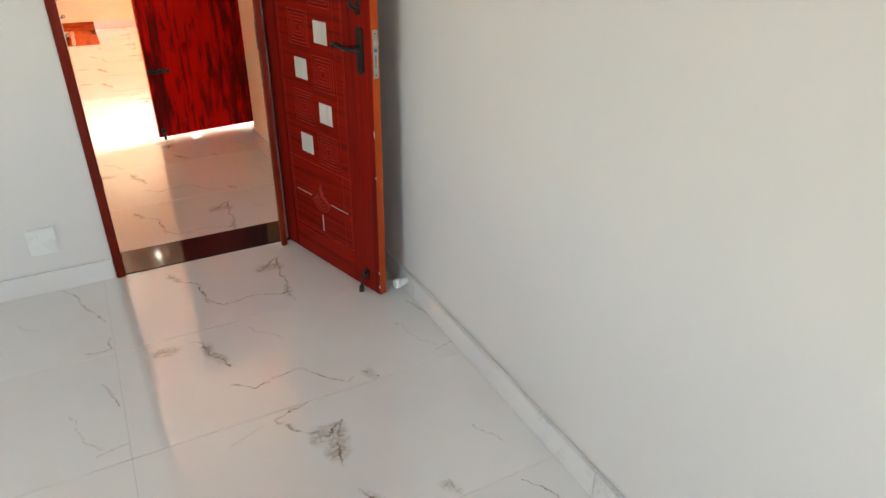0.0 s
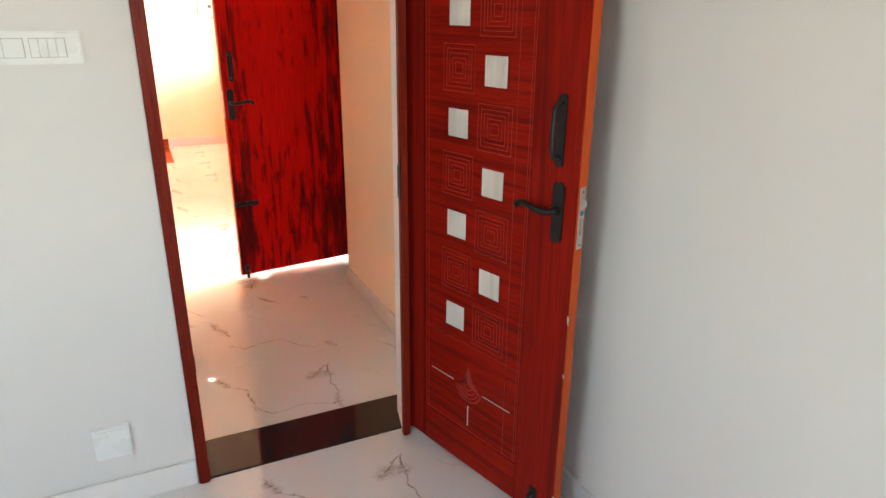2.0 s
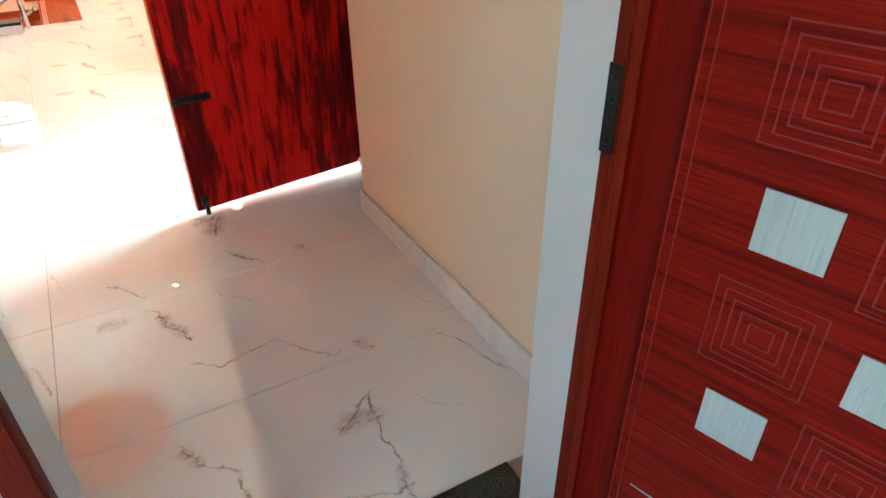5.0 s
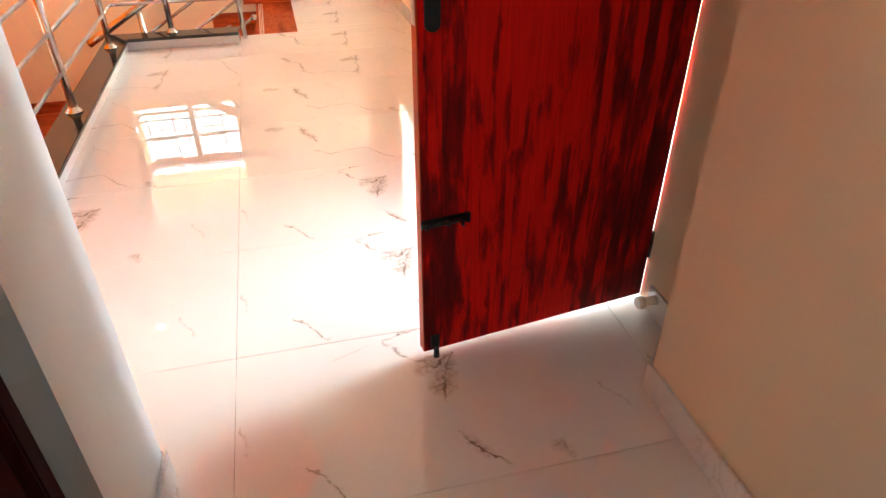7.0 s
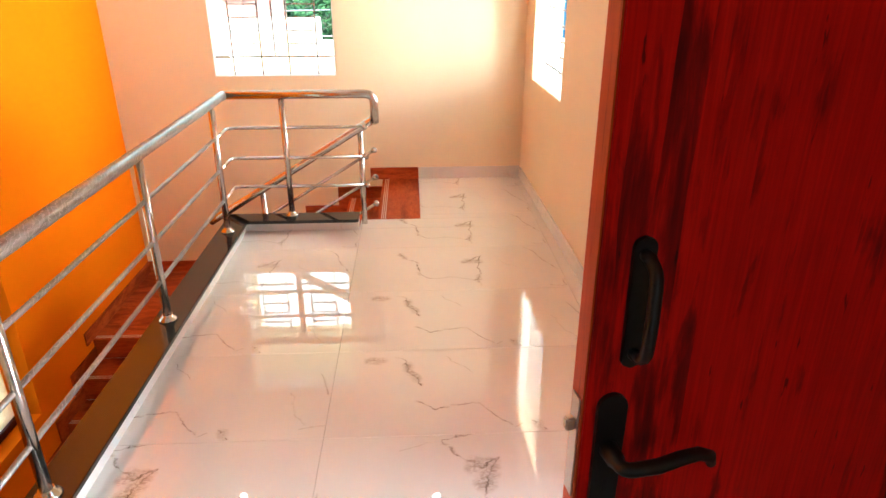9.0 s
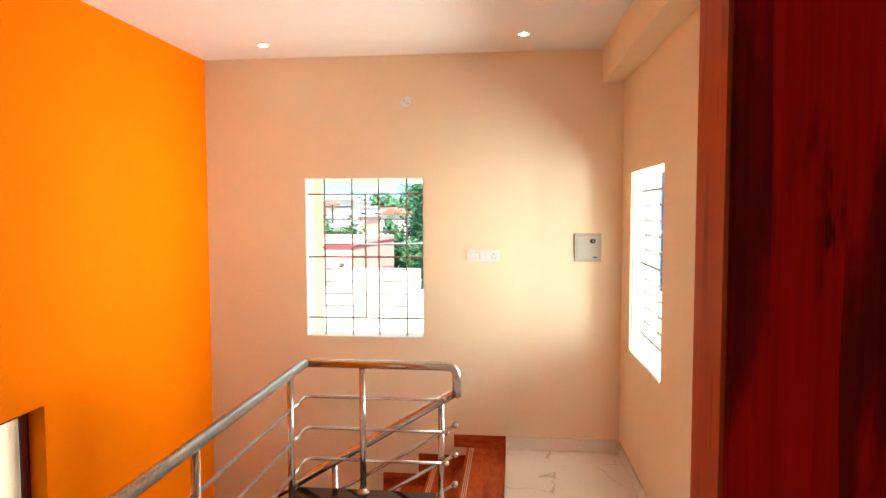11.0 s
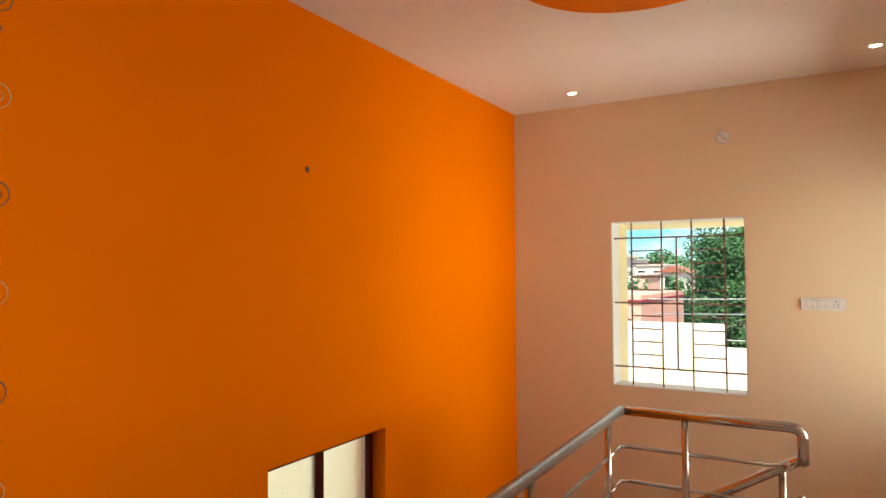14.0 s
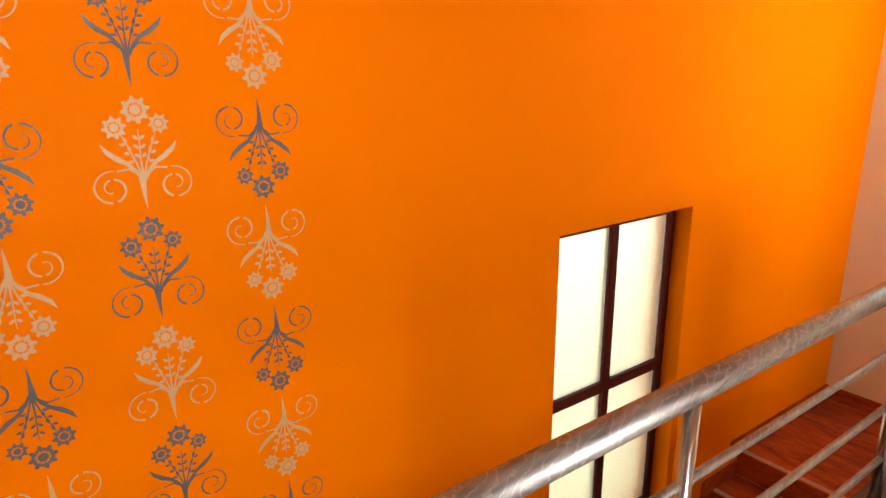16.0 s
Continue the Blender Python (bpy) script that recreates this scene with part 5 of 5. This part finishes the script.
prism(bm, [(-16.2, 2.75), (-11.2, 2.18), (-11.2, 2.28), (-16.2, 2.85)], 1.6, "y", 47.4)
part("canopy", bm, M_ROOF, tw)
# blue house and yellow wall to the east
bh = thing("blue_house", None, "blue painted neighbouring house", "house")
box_part("wall", (4.6, 10, 15.2, 24, -3.6, 6.5), M_BLUEW, bh)
for k in range(5):
    box_part("band", (4.53, 4.599, 15.15, 24, -2.0 + 1.6 * k, -1.9 + 1.6 * k), M_OUTW, bh)
box_part("roof", (4.3, 10.2, 14.9, 24.2, 6.501, 6.7), M_OUTW, bh)
nb = thing("yellow_house", None, "pale yellow neighbouring wall with white bands", "house")
box_part("wall", (4.0, 8.5, 10.5, 15.0, -3.6, 4.0), M_OUTY, nb)
for y in (10.4, 12.0, 13.6):
    box_part("band", (3.93, 3.999, y, y + 0.7, -3.6, 4.0), M_OUTW, nb)


def tree(name, x, y, z0, h, spread, seed, leaves, mat, size, label):
    rnd = random.Random(seed)
    t = thing(name, pose(x, y, z0), label, "tree")
    bm = bmesh.new()
    top = Vector((rnd.uniform(-0.3, 0.3), rnd.uniform(-0.3, 0.3), h * 0.55))
    tube(bm, [(0, 0, 0), top * 0.5 + Vector((0.1, -0.05, 0)), top], [h * 0.03, h * 0.022, h * 0.014], 8)
    clumps = []
    for k in range(9):
        a = rnd.uniform(0, 6.28)
        e = Vector((math.cos(a) * spread * rnd.uniform(0.35, 0.9), math.sin(a) * spread * rnd.uniform(0.35, 0.9), h * rnd.uniform(0.35, 0.92)))
        tube(bm, [top * rnd.uniform(0.6, 1.0), (top + e) / 2 + Vector((0, 0, 0.15 * h * 0.3)), e], [h * 0.011, h * 0.007, h * 0.003], 6)
        clumps.append((e, spread * rnd.uniform(0.3, 0.5)))
    part("trunk", bm, M_BARK, t)
    for k in range(22):
        a = rnd.uniform(0, 6.28)
        q = rnd.uniform(0, 0.85)
        clumps.append((Vector((math.cos(a) * spread * q, math.sin(a) * spread * q, h * rnd.uniform(0.45, 1.0))), spread * rnd.uniform(0.22, 0.42)))
    vs, fs = [], []
    for k in range(leaves):
        c, r = clumps[rnd.randrange(len(clumps))]
        d = Vector((rnd.gauss(0, 1), rnd.gauss(0, 1), rnd.gauss(0, 0.8))).normalized() * r * rnd.uniform(0.15, 1.05)
        p = c + d
        u = Vector((rnd.gauss(0, 1), rnd.gauss(0, 1), rnd.gauss(0, 0.6))).normalized()
        w = u.orthogonal().normalized()
        s = size * rnd.uniform(0.6, 1.3)
        i = len(vs)
        vs += [p - u * s, p + w * s * 0.45, p + u * s, p - w * s * 0.45]
        fs.append((i, i + 1, i + 2, i + 3))
    me = bpy.data.meshes.new("crown")
    me.from_pydata([tuple(v) for v in vs], [], fs)
    me.materials.append(mat)
    cr = new("crown", me)
    cr.parent = t
    return t


tree("tree", -1.2, 28.7, -3.6, 6.7, 2.7, 3, 34000, M_LEAF, 0.07, "leafy green tree behind the terrace wall")
tree("tree", 2.6, 27.0, -3.6, 7.2, 3.0, 4, 30000, M_LEAF, 0.07, "leafy green tree behind the terrace wall")
tree("tree", -4.6, 33, -3.6, 4.7, 1.7, 5, 5000, M_LEAF, 0.12, "low bushy green tree behind the pink house")
tree("tree", -7.0, 34, -3.6, 4.5, 2.0, 6, 6000, M_LEAF, 0.12, "low bushy green tree behind the pink house")
tree("tree", -9.6, 35, -3.6, 5.1, 2.0, 7, 6000, M_LEAF, 0.12, "low bushy green tree behind the pink house")
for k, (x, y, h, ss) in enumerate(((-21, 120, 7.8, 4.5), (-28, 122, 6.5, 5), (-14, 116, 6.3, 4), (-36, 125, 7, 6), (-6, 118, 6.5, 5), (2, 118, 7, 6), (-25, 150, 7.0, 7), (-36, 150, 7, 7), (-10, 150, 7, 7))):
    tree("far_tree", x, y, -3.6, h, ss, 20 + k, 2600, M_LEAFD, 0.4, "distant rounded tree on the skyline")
for k, (z, x0, x1) in enumerate(((1.35, -14, 6), (1.05, -14, 6), (0.55, -6, 6), (0.30, -6, 6))):
    bm = bmesh.new()
    tube(bm, [(x0 + (x1 - x0) * i / 10, 18.2 + 0.2 * k, z - 0.25 * math.sin(math.pi * i / 10)) for i in range(11)], 0.012, 6)
    part("cable", bm, M_CABLE, None, "thin grey overhead service cable outside", category="cable", group="overhead cables")

# ---- floor tiles ----
def tile_field(x_joint, y_joint, xs, ys, tx, ty, keep, order):
    """Tiles laid in rows, one print to a row by its letter, cut where they meet the walls."""
    gap = 0.0006
    full = {}
    i0, i1 = math.floor((xs[0] - x_joint) / tx), math.ceil((xs[1] - x_joint) / tx)
    j0, j1 = math.floor((ys[0] - y_joint) / ty), math.ceil((ys[1] - y_joint) / ty)
    for i in range(i0, i1):
        for j in range(j0, j1):
            ox, oy = x_joint + i * tx, y_joint + j * ty
            key = order[(j - j0) % len(order)]
            for (a, b, c, d) in keep:
                x0, x1, y0, y1 = max(ox, a), min(ox + tx, b), max(oy, c), min(oy + ty, d)
                if x1 - x0 < 0.01 or y1 - y0 < 0.01:
                    continue
                whole = x1 - x0 > tx - 1e-4 and y1 - y0 > ty - 1e-4
                if whole and key in full:
                    ob = new("tile", full[key])
                    ob.parent = floor
                else:
                    bm = bmesh.new()
                    cube(bm, x0 - ox + gap, x1 - ox - gap, y0 - oy + gap, y1 - oy - gap, -0.0085, 0.0, 0.0007)
                    ob = part("tile", bm, M_TILES[key], floor)
                    if whole:
                        full[key] = ob.data
                ob.location = (ox, oy, 0)


tile_field(0.386, 0.86, (-2.3, 1.584), (-2.5, 3.256), 1.2, 0.6, [(-2.3, 1.584, -2.5, 3.256)], "PQRPQQRPQRPR")
TJX, TJY = 0.320, 5.80
tile_field(TJX, TJY, (-0.6, 1.9), (3.48, 9.64), 1.2, 0.595,
           [(0.168, 1.485, 3.486, 4.61), (-0.4425, 1.642, 4.61, 8.519), (0.308, 1.6, 8.5195, 8.690), (0.721, 1.60, 8.6905, 9.634)], "RQPPPQQRRRR")
